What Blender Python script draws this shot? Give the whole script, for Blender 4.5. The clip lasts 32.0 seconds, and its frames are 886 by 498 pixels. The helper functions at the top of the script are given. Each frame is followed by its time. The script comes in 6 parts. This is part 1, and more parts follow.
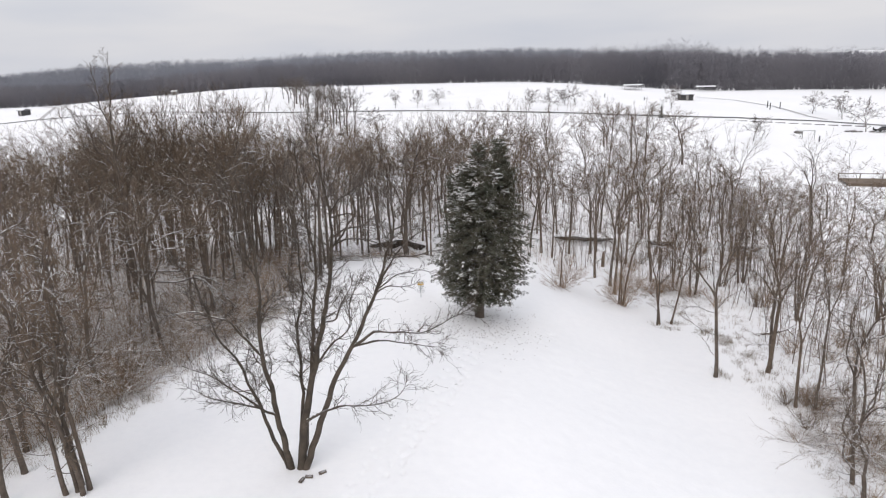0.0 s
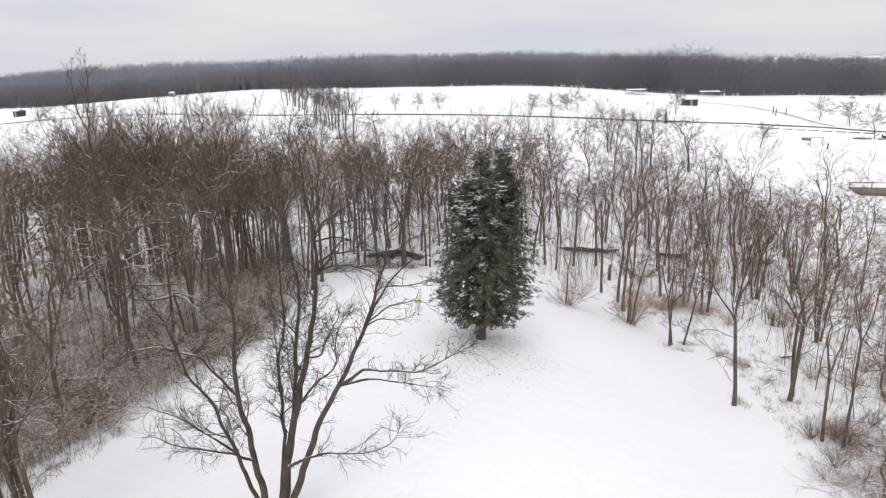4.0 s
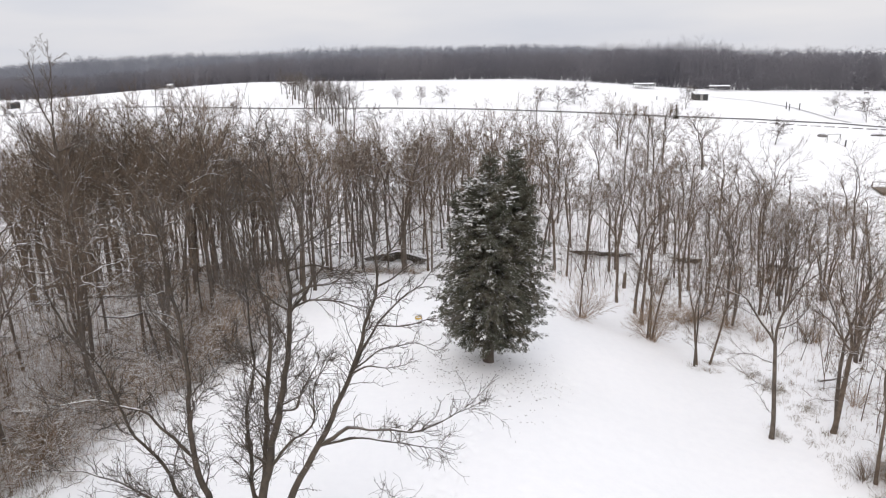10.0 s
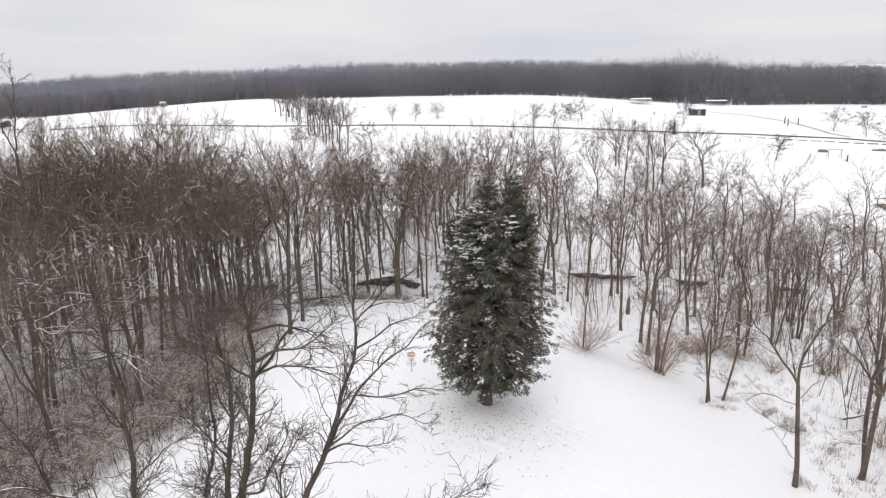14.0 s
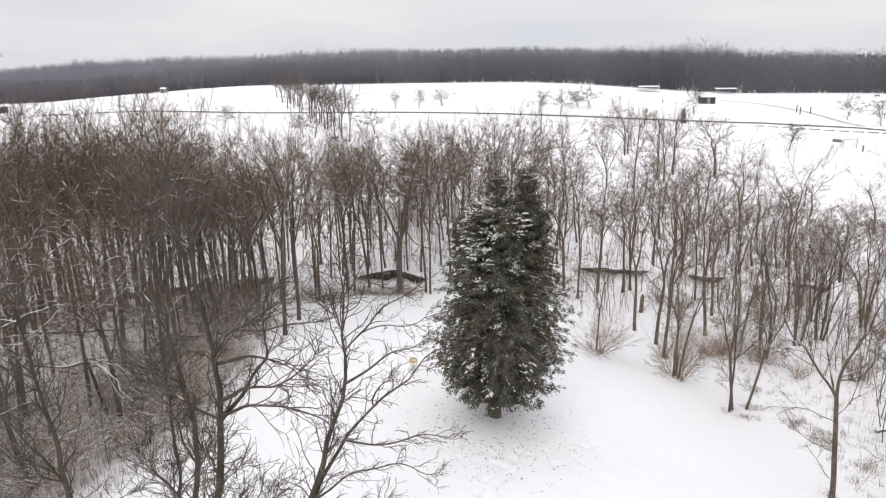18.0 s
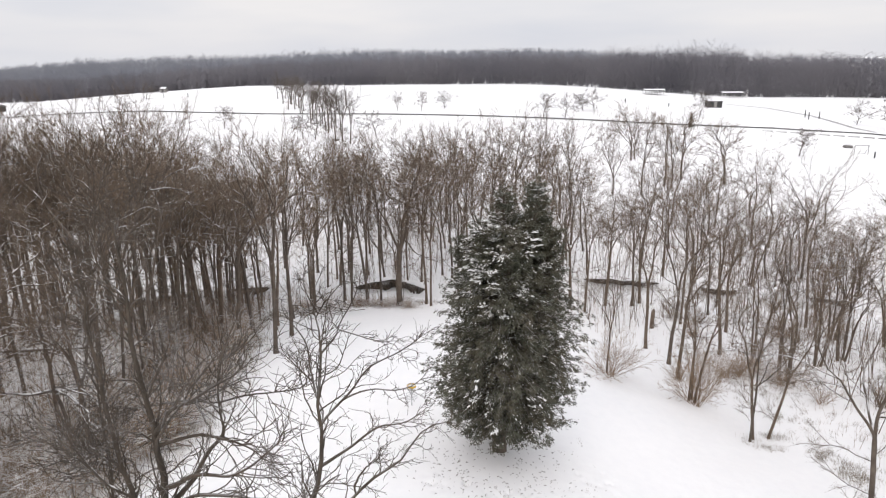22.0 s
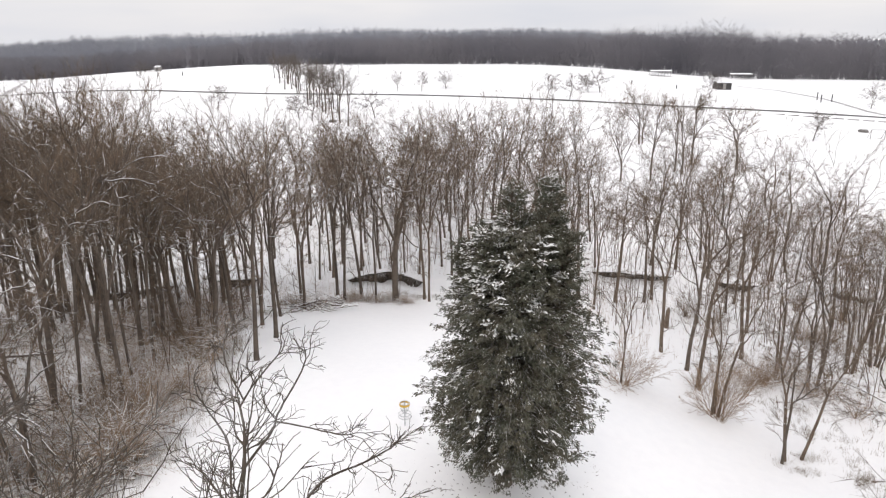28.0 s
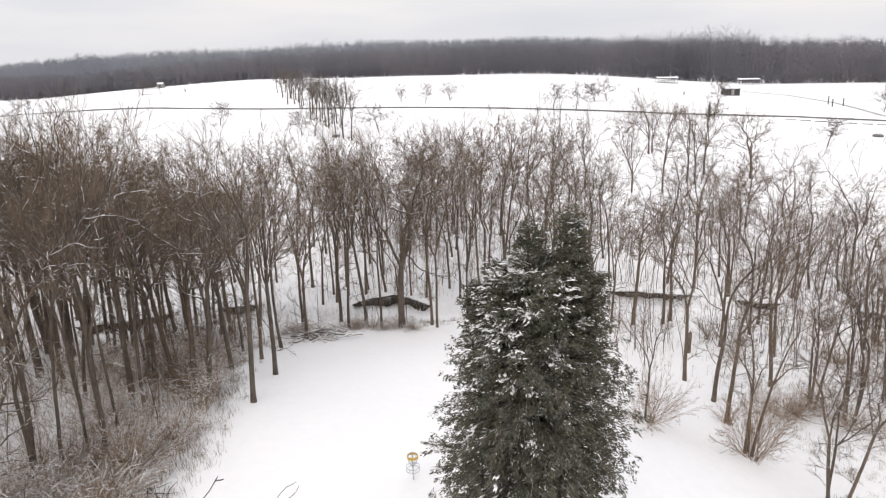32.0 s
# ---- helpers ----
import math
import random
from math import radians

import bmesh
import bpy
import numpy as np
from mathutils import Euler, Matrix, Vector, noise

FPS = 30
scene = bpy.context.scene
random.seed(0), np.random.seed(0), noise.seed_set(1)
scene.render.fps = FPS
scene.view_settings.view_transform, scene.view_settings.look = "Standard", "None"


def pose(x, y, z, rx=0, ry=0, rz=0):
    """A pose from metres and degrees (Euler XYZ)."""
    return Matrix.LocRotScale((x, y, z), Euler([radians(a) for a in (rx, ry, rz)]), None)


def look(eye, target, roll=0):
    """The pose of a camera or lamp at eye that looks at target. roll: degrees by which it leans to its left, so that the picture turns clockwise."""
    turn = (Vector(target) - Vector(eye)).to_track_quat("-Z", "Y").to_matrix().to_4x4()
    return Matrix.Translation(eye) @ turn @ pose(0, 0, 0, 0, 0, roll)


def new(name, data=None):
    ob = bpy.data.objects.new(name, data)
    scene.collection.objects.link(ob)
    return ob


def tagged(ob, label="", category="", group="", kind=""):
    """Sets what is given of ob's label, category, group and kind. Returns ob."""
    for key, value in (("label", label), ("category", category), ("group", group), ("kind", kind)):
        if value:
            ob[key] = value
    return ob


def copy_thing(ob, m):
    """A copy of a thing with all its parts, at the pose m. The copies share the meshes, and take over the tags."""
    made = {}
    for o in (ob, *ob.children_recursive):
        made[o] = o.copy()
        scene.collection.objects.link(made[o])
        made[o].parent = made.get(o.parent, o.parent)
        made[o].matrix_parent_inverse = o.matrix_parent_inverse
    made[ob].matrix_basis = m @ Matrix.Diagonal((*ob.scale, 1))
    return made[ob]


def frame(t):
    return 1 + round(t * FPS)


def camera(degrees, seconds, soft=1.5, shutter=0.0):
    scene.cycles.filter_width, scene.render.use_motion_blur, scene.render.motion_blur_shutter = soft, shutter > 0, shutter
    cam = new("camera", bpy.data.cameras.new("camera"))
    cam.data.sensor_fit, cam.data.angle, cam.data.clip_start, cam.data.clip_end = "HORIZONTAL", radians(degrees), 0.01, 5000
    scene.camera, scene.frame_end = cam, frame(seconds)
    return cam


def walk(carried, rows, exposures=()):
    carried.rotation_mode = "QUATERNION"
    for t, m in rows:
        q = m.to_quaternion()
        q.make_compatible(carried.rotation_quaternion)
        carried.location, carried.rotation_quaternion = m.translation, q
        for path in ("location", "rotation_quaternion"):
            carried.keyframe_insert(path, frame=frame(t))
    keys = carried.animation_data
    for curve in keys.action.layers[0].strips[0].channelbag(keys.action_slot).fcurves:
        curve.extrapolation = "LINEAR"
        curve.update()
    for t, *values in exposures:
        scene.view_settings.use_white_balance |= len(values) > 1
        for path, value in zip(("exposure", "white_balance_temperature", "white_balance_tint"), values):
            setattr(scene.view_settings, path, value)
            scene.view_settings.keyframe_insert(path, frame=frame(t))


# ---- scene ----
cam = camera(65.7, 32.0, 1.2)
PATH = [
    (0, (1.536, -2.663, 20.23), (1.374, -0.741, 19.701), -1.5),
    (0.5, (1.518, -2.183, 20.256), (1.357, -0.261, 19.725), -1.4),
    (1, (1.505, -1.712, 20.297), (1.345, 0.212, 19.773), -1.4),
    (1.5, (1.452, -1.305, 20.431), (1.293, 0.621, 19.915), -1.1),
    (2, (1.445, -0.948, 20.464), (1.287, 0.979, 19.954), -0.9),
    (2.5, (1.422, -0.371, 20.428), (1.263, 1.555, 19.911), -1.0),
    (3, (1.361, 0.177, 20.331), (1.203, 2.101, 19.806), -1.0),
    (3.5, (1.329, 0.672, 20.3), (1.169, 2.596, 19.779), -1.1),
    (5.5, (1.099, 2.539, 20.354), (0.933, 4.462, 19.829), -1.1),
    (6, (1.052, 2.926, 20.474), (0.883, 4.85, 19.955), -1.2),
    (6.5, (0.954, 3.392, 20.495), (0.782, 5.316, 19.977), -1.3),
    (7, (0.967, 3.779, 20.482), (0.789, 5.702, 19.961), -1.5),
    (7.5, (0.885, 4.396, 20.376), (0.705, 6.315, 19.844), -1.4),
    (8, (0.896, 4.898, 20.275), (0.716, 6.814, 19.73), -1.5),
    (8.5, (0.816, 5.346, 20.169), (0.64, 7.259, 19.614), -1.2),
    (9, (0.741, 5.85, 20.107), (0.569, 7.766, 19.557), -0.6),
    (9.5, (0.817, 6.298, 20.112), (0.643, 8.216, 19.573), -0.8),
    (10, (0.77, 6.85, 20.07), (0.601, 8.768, 19.531), -0.9),
    (10.5, (0.793, 7.435, 20.032), (0.628, 9.351, 19.484), -0.7),
    (11, (0.827, 7.892, 20.068), (0.667, 9.812, 19.531), -0.2),
    (11.5, (0.792, 8.355, 20.098), (0.636, 10.278, 19.571), -0.0),
    (12, (0.797, 8.855, 20.042), (0.639, 10.777, 19.512), -0.6),
    (12.5, (0.719, 9.302, 20.137), (0.558, 11.224, 19.608), -1.3),
    (13, (0.65, 9.58, 20.257), (0.488, 11.504, 19.738), -1.5),
    (13.5, (0.649, 10.041, 20.243), (0.488, 11.97, 19.736), -1.4),
    (14, (0.677, 10.487, 20.268), (0.517, 12.417, 19.77), -1.2),
    (14.5, (0.615, 10.88, 20.231), (0.458, 12.812, 19.736), -1.0),
    (16.5, (0.405, 12.719, 20.08), (0.233, 14.646, 19.574), -0.7),
    (17, (0.368, 13.259, 19.998), (0.195, 15.183, 19.479), -0.6),
    (17.5, (0.294, 13.658, 20.001), (0.123, 15.579, 19.47), -0.7),
    (18, (0.256, 14.089, 19.998), (0.087, 16.009, 19.466), -1.0),
    (18.5, (0.244, 14.477, 20.053), (0.072, 16.403, 19.543), -1.4),
    (19, (0.196, 14.75, 20.157), (0.019, 16.683, 19.675), -1.3),
    (19.5, (0.24, 15.172, 20.114), (0.063, 17.105, 19.633), -0.8),
    (20, (0.163, 15.703, 20.085), (-0.01, 17.631, 19.581), -0.6),
    (20.5, (0.08, 16.146, 20.039), (-0.091, 18.069, 19.516), -0.7),
    (21, (0.082, 16.603, 20.055), (-0.093, 18.523, 19.524), -0.9),
    (21.5, (-0.001, 17.082, 20.05), (-0.177, 19.002, 19.519), -0.8),
    (22, (-0.011, 17.44, 20.074), (-0.185, 19.361, 19.545), -0.6),
    (22.5, (-0.021, 17.921, 20.063), (-0.191, 19.842, 19.534), -0.6),
    (23, (-0.048, 18.355, 20.009), (-0.212, 20.276, 19.48), -0.5),
    (23.5, (-0.022, 18.82, 19.948), (-0.184, 20.741, 19.416), -0.6),
    (24, (-0.124, 19.223, 19.911), (-0.29, 21.143, 19.375), -0.5),
    (24.5, (-0.195, 19.616, 19.972), (-0.37, 21.531, 19.425), -0.9),
    (25, (-0.334, 20.055, 19.914), (-0.511, 21.966, 19.351), -1.0),
    (25.5, (-0.33, 20.498, 19.948), (-0.509, 22.407, 19.376), -1.0),
    (27.5, (-0.321, 22.206, 19.776), (-0.488, 24.111, 19.19), -0.4),
    (28, (-0.32, 22.488, 19.743), (-0.495, 24.394, 19.162), -0.3),
    (28.5, (-0.407, 22.815, 19.846), (-0.584, 24.724, 19.278), -0.6),
    (29, (-0.464, 23.317, 19.899), (-0.642, 25.222, 19.318), -1.3),
    (29.5, (-0.691, 23.691, 19.888), (-0.865, 25.59, 19.285), -1.2),
    (30, (-0.624, 24.229, 19.923), (-0.801, 26.124, 19.311), -1.1),
    (30.5, (-0.709, 24.472, 20.072), (-0.888, 26.37, 19.466), -0.7),
    (31, (-0.614, 24.96, 20.135), (-0.8, 26.863, 19.548), -0.7),
    (31.5, (-0.724, 25.275, 20.204), (-0.914, 27.182, 19.635), -0.9),
    (32, (-0.673, 25.769, 20.14), (-0.868, 27.681, 19.585), -1.5),
]
walk(cam, [(t, look(e, g, r)) for t, e, g, r in PATH], [(0.0, -0.02, 6580, 12), (3.0, 0.06, 6600, 12), (8.0, 0.08, 6620, 12), (16.0, 0.14, 6680, 12), (24.0, 0.19, 6740, 12), (32.0, 0.24, 6800, 12)])

# ---- world, sun, exposure ----
SKY_STRENGTH = 0.10
world = bpy.data.worlds.new("overcast_sky")
scene.world = world
world.use_nodes = True
wn, wl = world.node_tree.nodes, world.node_tree.links
wn.clear()
w_out = wn.new("ShaderNodeOutputWorld")
w_bg = wn.new("ShaderNodeBackground")
w_sky = wn.new("ShaderNodeTexSky")
w_sky.sky_type = "NISHITA"
w_sky.sun_disc = False
w_sky.sun_elevation = radians(32)
w_sky.sun_rotation = radians(200)
w_sky.air_density, w_sky.dust_density = 1.0, 3.0
w_co = wn.new("ShaderNodeTexCoord")
w_map = wn.new("ShaderNodeMapping")
w_map.inputs["Scale"].default_value = (1.6, 1.6, 9.0)
w_noise = wn.new("ShaderNodeTexNoise")
w_noise.inputs["Scale"].default_value = 1.3
w_noise.inputs["Detail"].default_value = 4
w_ramp = wn.new("ShaderNodeValToRGB")
w_ramp.color_ramp.elements[0].position, w_ramp.color_ramp.elements[0].color = 0.33, (6.4, 6.75, 7.45, 1)
w_ramp.color_ramp.elements[1].position, w_ramp.color_ramp.elements[1].color = 0.66, (7.9, 7.95, 8.15, 1)
w_mix = wn.new("ShaderNodeMix")
w_mix.data_type = "RGBA"
w_mix.inputs["Factor"].default_value = 0.93
w_bg.inputs["Strength"].default_value = SKY_STRENGTH
wl.new(w_co.outputs["Generated"], w_map.inputs["Vector"])
wl.new(w_map.outputs["Vector"], w_noise.inputs["Vector"])
wl.new(w_noise.outputs["Fac"], w_ramp.inputs["Fac"])
wl.new(w_sky.outputs["Color"], w_mix.inputs[6])
wl.new(w_ramp.outputs["Color"], w_mix.inputs[7])
w_sep = wn.new("ShaderNodeSeparateXYZ")
w_lift = wn.new("ShaderNodeMapRange")
w_lift.inputs["From Min"].default_value, w_lift.inputs["From Max"].default_value = 0.12, 1.0
w_lift.inputs["To Min"].default_value, w_lift.inputs["To Max"].default_value = 1.0, 1.75
w_mul = wn.new("ShaderNodeMix")
w_mul.data_type, w_mul.blend_type = "RGBA", "MULTIPLY"
w_mul.inputs["Factor"].default_value = 1.0
wl.new(w_co.outputs["Generated"], w_sep.inputs[0])
wl.new(w_sep.outputs["Z"], w_lift.inputs["Value"])
wl.new(w_mix.outputs[2], w_mul.inputs[6])
wl.new(w_lift.outputs["Result"], w_mul.inputs[7])
wl.new(w_mul.outputs[2], w_bg.inputs["Color"])
wl.new(w_bg.outputs["Background"], w_out.inputs["Surface"])

sun = new("sun", bpy.data.lights.new("sun", "SUN"))
sun.data.energy, sun.data.angle, sun.data.color = 0.8, radians(30), (1.0, 0.95, 0.90)
sun.matrix_world = look((0, 0, 60), (14, 38, 22))


# ---- materials ----
def node_mat(name):
    m = bpy.data.materials.new(name)
    m.use_nodes = True
    nt = m.node_tree
    b = nt.nodes["Principled BSDF"]
    return m, nt, b


def noise_node(nt, scale, detail=4, rough=0.55, coord="Object"):
    c = nt.nodes.new("ShaderNodeTexCoord")
    n = nt.nodes.new("ShaderNodeTexNoise")
    n.inputs["Scale"].default_value, n.inputs["Detail"].default_value = scale, detail
    n.inputs["Roughness"].default_value = rough
    nt.links.new(c.outputs[coord], n.inputs["Vector"])
    return n.outputs["Fac"]


def ramp(nt, fac, p0, c0, p1, c1):
    r = nt.nodes.new("ShaderNodeValToRGB")
    e = r.color_ramp.elements
    e[0].position, e[0].color = p0, (*c0, 1)
    e[1].position, e[1].color = p1, (*c1, 1)
    nt.links.new(fac, r.inputs["Fac"])
    return r.outputs["Color"]


def mixed(nt, fac, a, b, kind="MIX"):
    m = nt.nodes.new("ShaderNodeMix")
    m.data_type, m.blend_type = "RGBA", kind
    for sock, v in ((m.inputs["Factor"], fac), (m.inputs[6], a), (m.inputs[7], b)):
        if isinstance(v, (int, float)):
            sock.default_value = v
        elif isinstance(v, tuple):
            sock.default_value = (*v, 1)
        else:
            nt.links.new(v, sock)
    return m.outputs[2]


def calc(nt, op, a, b=0.0):
    m = nt.nodes.new("ShaderNodeMath")
    m.operation, m.use_clamp = op, op in ("ADD", "MULTIPLY")
    for sock, v in zip(m.inputs, (a, b)):
        if isinstance(v, (int, float)):
            sock.default_value = v
        else:
            nt.links.new(v, sock)
    return m.outputs[0]


def bump(nt, b, fac, strength, dist):
    n = nt.nodes.new("ShaderNodeBump")
    n.inputs["Strength"].default_value, n.inputs["Distance"].default_value = strength, dist
    nt.links.new(fac, n.inputs["Height"])
    nt.links.new(n.outputs["Normal"], b.inputs["Normal"])


def upward(nt, lo, hi):
    """How far a face looks up, from 0 at lo to 1 at hi: where snow comes to rest."""
    g = nt.nodes.new("ShaderNodeNewGeometry")
    s = nt.nodes.new("ShaderNodeSeparateXYZ")
    nt.links.new(g.outputs["Normal"], s.inputs[0])
    r = nt.nodes.new("ShaderNodeMapRange")
    r.inputs["From Min"].default_value, r.inputs["From Max"].default_value = lo, hi
    nt.links.new(s.outputs["Z"], r.inputs["Value"])
    return r.outputs["Result"]


def plain(name, c0, c1, scale=3.0, rough=0.8, metal=0.0, snow=0.0):
    m, nt, b = node_mat(name)
    n = noise_node(nt, scale)
    col = ramp(nt, n, 0.3, c0, 0.7, c1)
    if snow:
        f = calc(nt, "MULTIPLY", upward(nt, 0.55, 0.8), snow)
        col = mixed(nt, f, col, (0.82, 0.83, 0.85))
    nt.links.new(col, b.inputs["Base Color"])
    b.inputs["Roughness"].default_value, b.inputs["Metallic"].default_value = rough, metal
    bump(nt, b, noise_node(nt, scale * 9), 0.3, 0.02)
    return m


def bark(name, c0, c1, snow, tint=0.35):
    """Furrowed bark with lines of snow along the upper side of leaning limbs."""
    m, nt, b = node_mat(name)
    n = noise_node(nt, 2.2, 5)
    col = ramp(nt, n, 0.3, c0, 0.72, c1)
    oi = nt.nodes.new("ShaderNodeObjectInfo")
    col = mixed(nt, tint, col, ramp(nt, oi.outputs["Random"], 0.0, (0.6, 0.55, 0.5), 1.0, (1.25, 1.15, 1.1)), "MULTIPLY")
    patch = ramp(nt, noise_node(nt, 1.1, 3), 0.42, (0, 0, 0), 0.58, (1, 1, 1))
    f = calc(nt, "MULTIPLY", calc(nt, "MULTIPLY", upward(nt, 0.45, 0.75), patch), snow)
    col = mixed(nt, f, col, (0.82, 0.83, 0.86))
    nt.links.new(col, b.inputs["Base Color"])
    b.inputs["Roughness"].default_value = 0.9
    bump(nt, b, noise_node(nt, 14, 4), 0.5, 0.03)
    return m


def snow_mat():
    m, nt, b = node_mat("snow_cover")
    big = noise_node(nt, 0.05, 4)
    col = ramp(nt, big, 0.3, (0.83, 0.835, 0.845), 0.7, (0.88, 0.875, 0.875))
    fine = noise_node(nt, 1.7, 6, 0.65)
    col = mixed(nt, 0.12, col, ramp(nt, fine, 0.35, (0.72, 0.73, 0.76), 0.6, (0.9, 0.9, 0.9)))
    nt.links.new(col, b.inputs["Base Color"])
    b.inputs["Roughness"].default_value = 0.65
    b.inputs["Specular IOR Level"].default_value = 0.25
    bump(nt, b, noise_node(nt, 0.9, 7, 0.6), 0.35, 0.12)
    return m


def foliage_mat():
    m, nt, b = node_mat("cedar_foliage")
    g = nt.nodes.new("ShaderNodeNewGeometry")
    col = ramp(nt, g.outputs["Random Per Island"], 0.0, (0.049, 0.050, 0.037), 0.85, (0.126, 0.125, 0.092))
    n = noise_node(nt, 0.9, 3)
    col = mixed(nt, 0.5, col, ramp(nt, n, 0.35, (0.122, 0.096, 0.064), 0.65, (0.075, 0.086, 0.059)))
    patch = ramp(nt, noise_node(nt, 4.0, 6, 0.7), 0.53, (0, 0, 0), 0.66, (1, 1, 1))
    f = calc(nt, "MULTIPLY", calc(nt, "MULTIPLY", upward(nt, 0.3, 0.85), patch), 0.3)
    rime = ramp(nt, g.outputs["Random Per Island"], 0.90, (0, 0, 0), 0.98, (0.16, 0.16, 0.16))
    col = mixed(nt, calc(nt, "ADD", f, rime), col, (0.8, 0.82, 0.85))
    nt.links.new(col, b.inputs["Base Color"])
    b.inputs["Roughness"].default_value = 0.75
    b.inputs["Specular IOR Level"].default_value = 0.2
    return m


SNOW = snow_mat()
FRESH = plain("fresh_snow_lump", (0.82, 0.82, 0.825), (0.88, 0.88, 0.88), 4.0, 0.7)
BARK = bark("grey_brown_bark", (0.088, 0.067, 0.050), (0.194, 0.149, 0.113), 0.8)
BARK_DARK = bark("dark_wet_bark", (0.066, 0.053, 0.043), (0.156, 0.127, 0.102), 0.8)
TWIG = bark("brown_twigs", (0.106, 0.077, 0.052), (0.212, 0.154, 0.105), 0.15)
BRUSH = bark("snow_dusted_brush", (0.262, 0.184, 0.119), (0.430, 0.314, 0.212), 0.85)
TWIG_RED = bark("reddish_brush_twigs", (0.225, 0.158, 0.103), (0.400, 0.288, 0.195), 0.75)
# blue-grey aerial haze is mixed into the far twigs' own colour
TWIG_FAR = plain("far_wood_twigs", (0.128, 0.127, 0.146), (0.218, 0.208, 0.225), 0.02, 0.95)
# the ridge stands in bluish haze, painted in as a paler, bluer wood
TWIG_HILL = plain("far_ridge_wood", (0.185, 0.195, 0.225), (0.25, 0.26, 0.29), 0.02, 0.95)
BARK_MAPLE = bark("dark_maple_bark", (0.042, 0.034, 0.026), (0.11, 0.088, 0.067), 0.25)
TWIG_FIELD = plain("field_tree_twigs", (0.10, 0.085, 0.078), (0.17, 0.145, 0.13), 0.5, 0.95)
PATHWAY = plain("half_snowed_path", (0.36, 0.35, 0.35), (0.60, 0.59, 0.59), 0.4, 0.9)
STONE = plain("grey_stone", (0.10, 0.095, 0.09), (0.22, 0.21, 0.20), 2.0, 0.9, 0.0, 0.8)
CEDAR = foliage_mat()
EARTH = plain("bare_creek_bank_earth", (0.022, 0.017, 0.013), (0.075, 0.058, 0.043), 1.2, 0.95)
GRAVEL = plain("wet_gravel_road", (0.06, 0.058, 0.058), (0.17, 0.165, 0.165), 0.6, 0.85)
GRASS = plain("dead_grass", (0.13, 0.10, 0.065), (0.27, 0.21, 0.14), 3.0, 0.9)
YELLOW = plain("yellow_paint", (0.62, 0.38, 0.04), (0.72, 0.46, 0.06), 6.0, 0.5)
STEEL = plain("galvanised_steel", (0.42, 0.43, 0.44), (0.58, 0.59, 0.60), 8.0, 0.4, 0.9)
DARKPAINT = plain("dark_painted_boards", (0.03, 0.03, 0.032), (0.06, 0.058, 0.056), 2.0, 0.7, 0.0, 1.0)
GREYPAINT = plain("grey_boards", (0.20, 0.19, 0.18), (0.30, 0.29, 0.28), 2.0, 0.8, 0.0, 1.0)
ROOFING = plain("snow_covered_roof", (0.12, 0.12, 0.12), (0.18, 0.18, 0.18), 2.0, 0.8, 0.0, 1.0)
DECK = plain("weathered_brown_deck", (0.10, 0.075, 0.055), (0.20, 0.15, 0.11), 1.5, 0.85)
RUBBER = plain("black_rubber", (0.02, 0.02, 0.02), (0.035, 0.035, 0.035), 6.0, 0.8)
GLASS = plain("dark_car_glass", (0.02, 0.025, 0.03), (0.03, 0.035, 0.04), 1.0, 0.08)


# ---- builders ----
def link_mesh(name, verts, quads, material, parent=None, label="", tris=(), smooth=True):
    me = bpy.data.meshes.new(name)
    me.from_pydata(verts, [], list(quads) + list(tris))
    if smooth:
        me.polygons.foreach_set("use_smooth", [True] * len(me.polygons))
    me.materials.append(material)
    ob = new(name, me)
    if parent is not None:
        ob.parent = parent
    if label:
        ob["label"] = label
    return ob


def part(name, bm, material, parent=None, label="", smooth=False):
    me = bpy.data.meshes.new(name)
    bm.to_mesh(me)
    bm.free()
    if smooth:
        me.polygons.foreach_set("use_smooth", [True] * len(me.polygons))
    me.materials.append(material)
    ob = new(name, me)
    if parent is not None:
        ob.parent = parent
    if label:
        ob["label"] = label
    return ob


def tubes(strands):
    """Verts and quads of many tapered tubes: strands of (points, radii, sides)."""
    groups = {}
    for pts, rad, k in strands:
        groups.setdefault((len(pts), k), []).append((pts, rad))
    vs, fs, at = [], [], 0
    for (n, k), items in groups.items():
        p = np.array([i[0] for i in items], dtype=float)
        r = np.array([i[1] for i in items], dtype=float)
        d = p[:, -1] - p[:, 0]
        d /= np.linalg.norm(d, axis=1)[:, None] + 1e-9
        ref = np.where(np.abs(d[:, 2:3]) > 0.9, np.array([[1.0, 0, 0]]), np.array([[0, 0, 1.0]]))
        a = np.cross(d, ref)
        a /= np.linalg.norm(a, axis=1)[:, None] + 1e-9
        b = np.cross(d, a)
        ang = np.arange(k) * 2 * math.pi / k + math.pi / 2
        ring = np.cos(ang)[None, :, None] * a[:, None, :] + np.sin(ang)[None, :, None] * b[:, None, :]
        v = p[:, :, None, :] + r[:, :, None, None] * ring[:, None, :, :]
        count = len(items)
        vs.append(v.reshape(-1, 3))
        i, s, j = np.meshgrid(np.arange(count), np.arange(n - 1), np.arange(k), indexing="ij")
        q = at + i * n * k + s * k
        j2 = (j + 1) % k
        fs.append(np.stack([q + j, q + j2, q + k + j2, q + k + j], axis=-1).reshape(-1, 4))
        at += count * n * k
    return np.concatenate(vs), np.concatenate(fs)


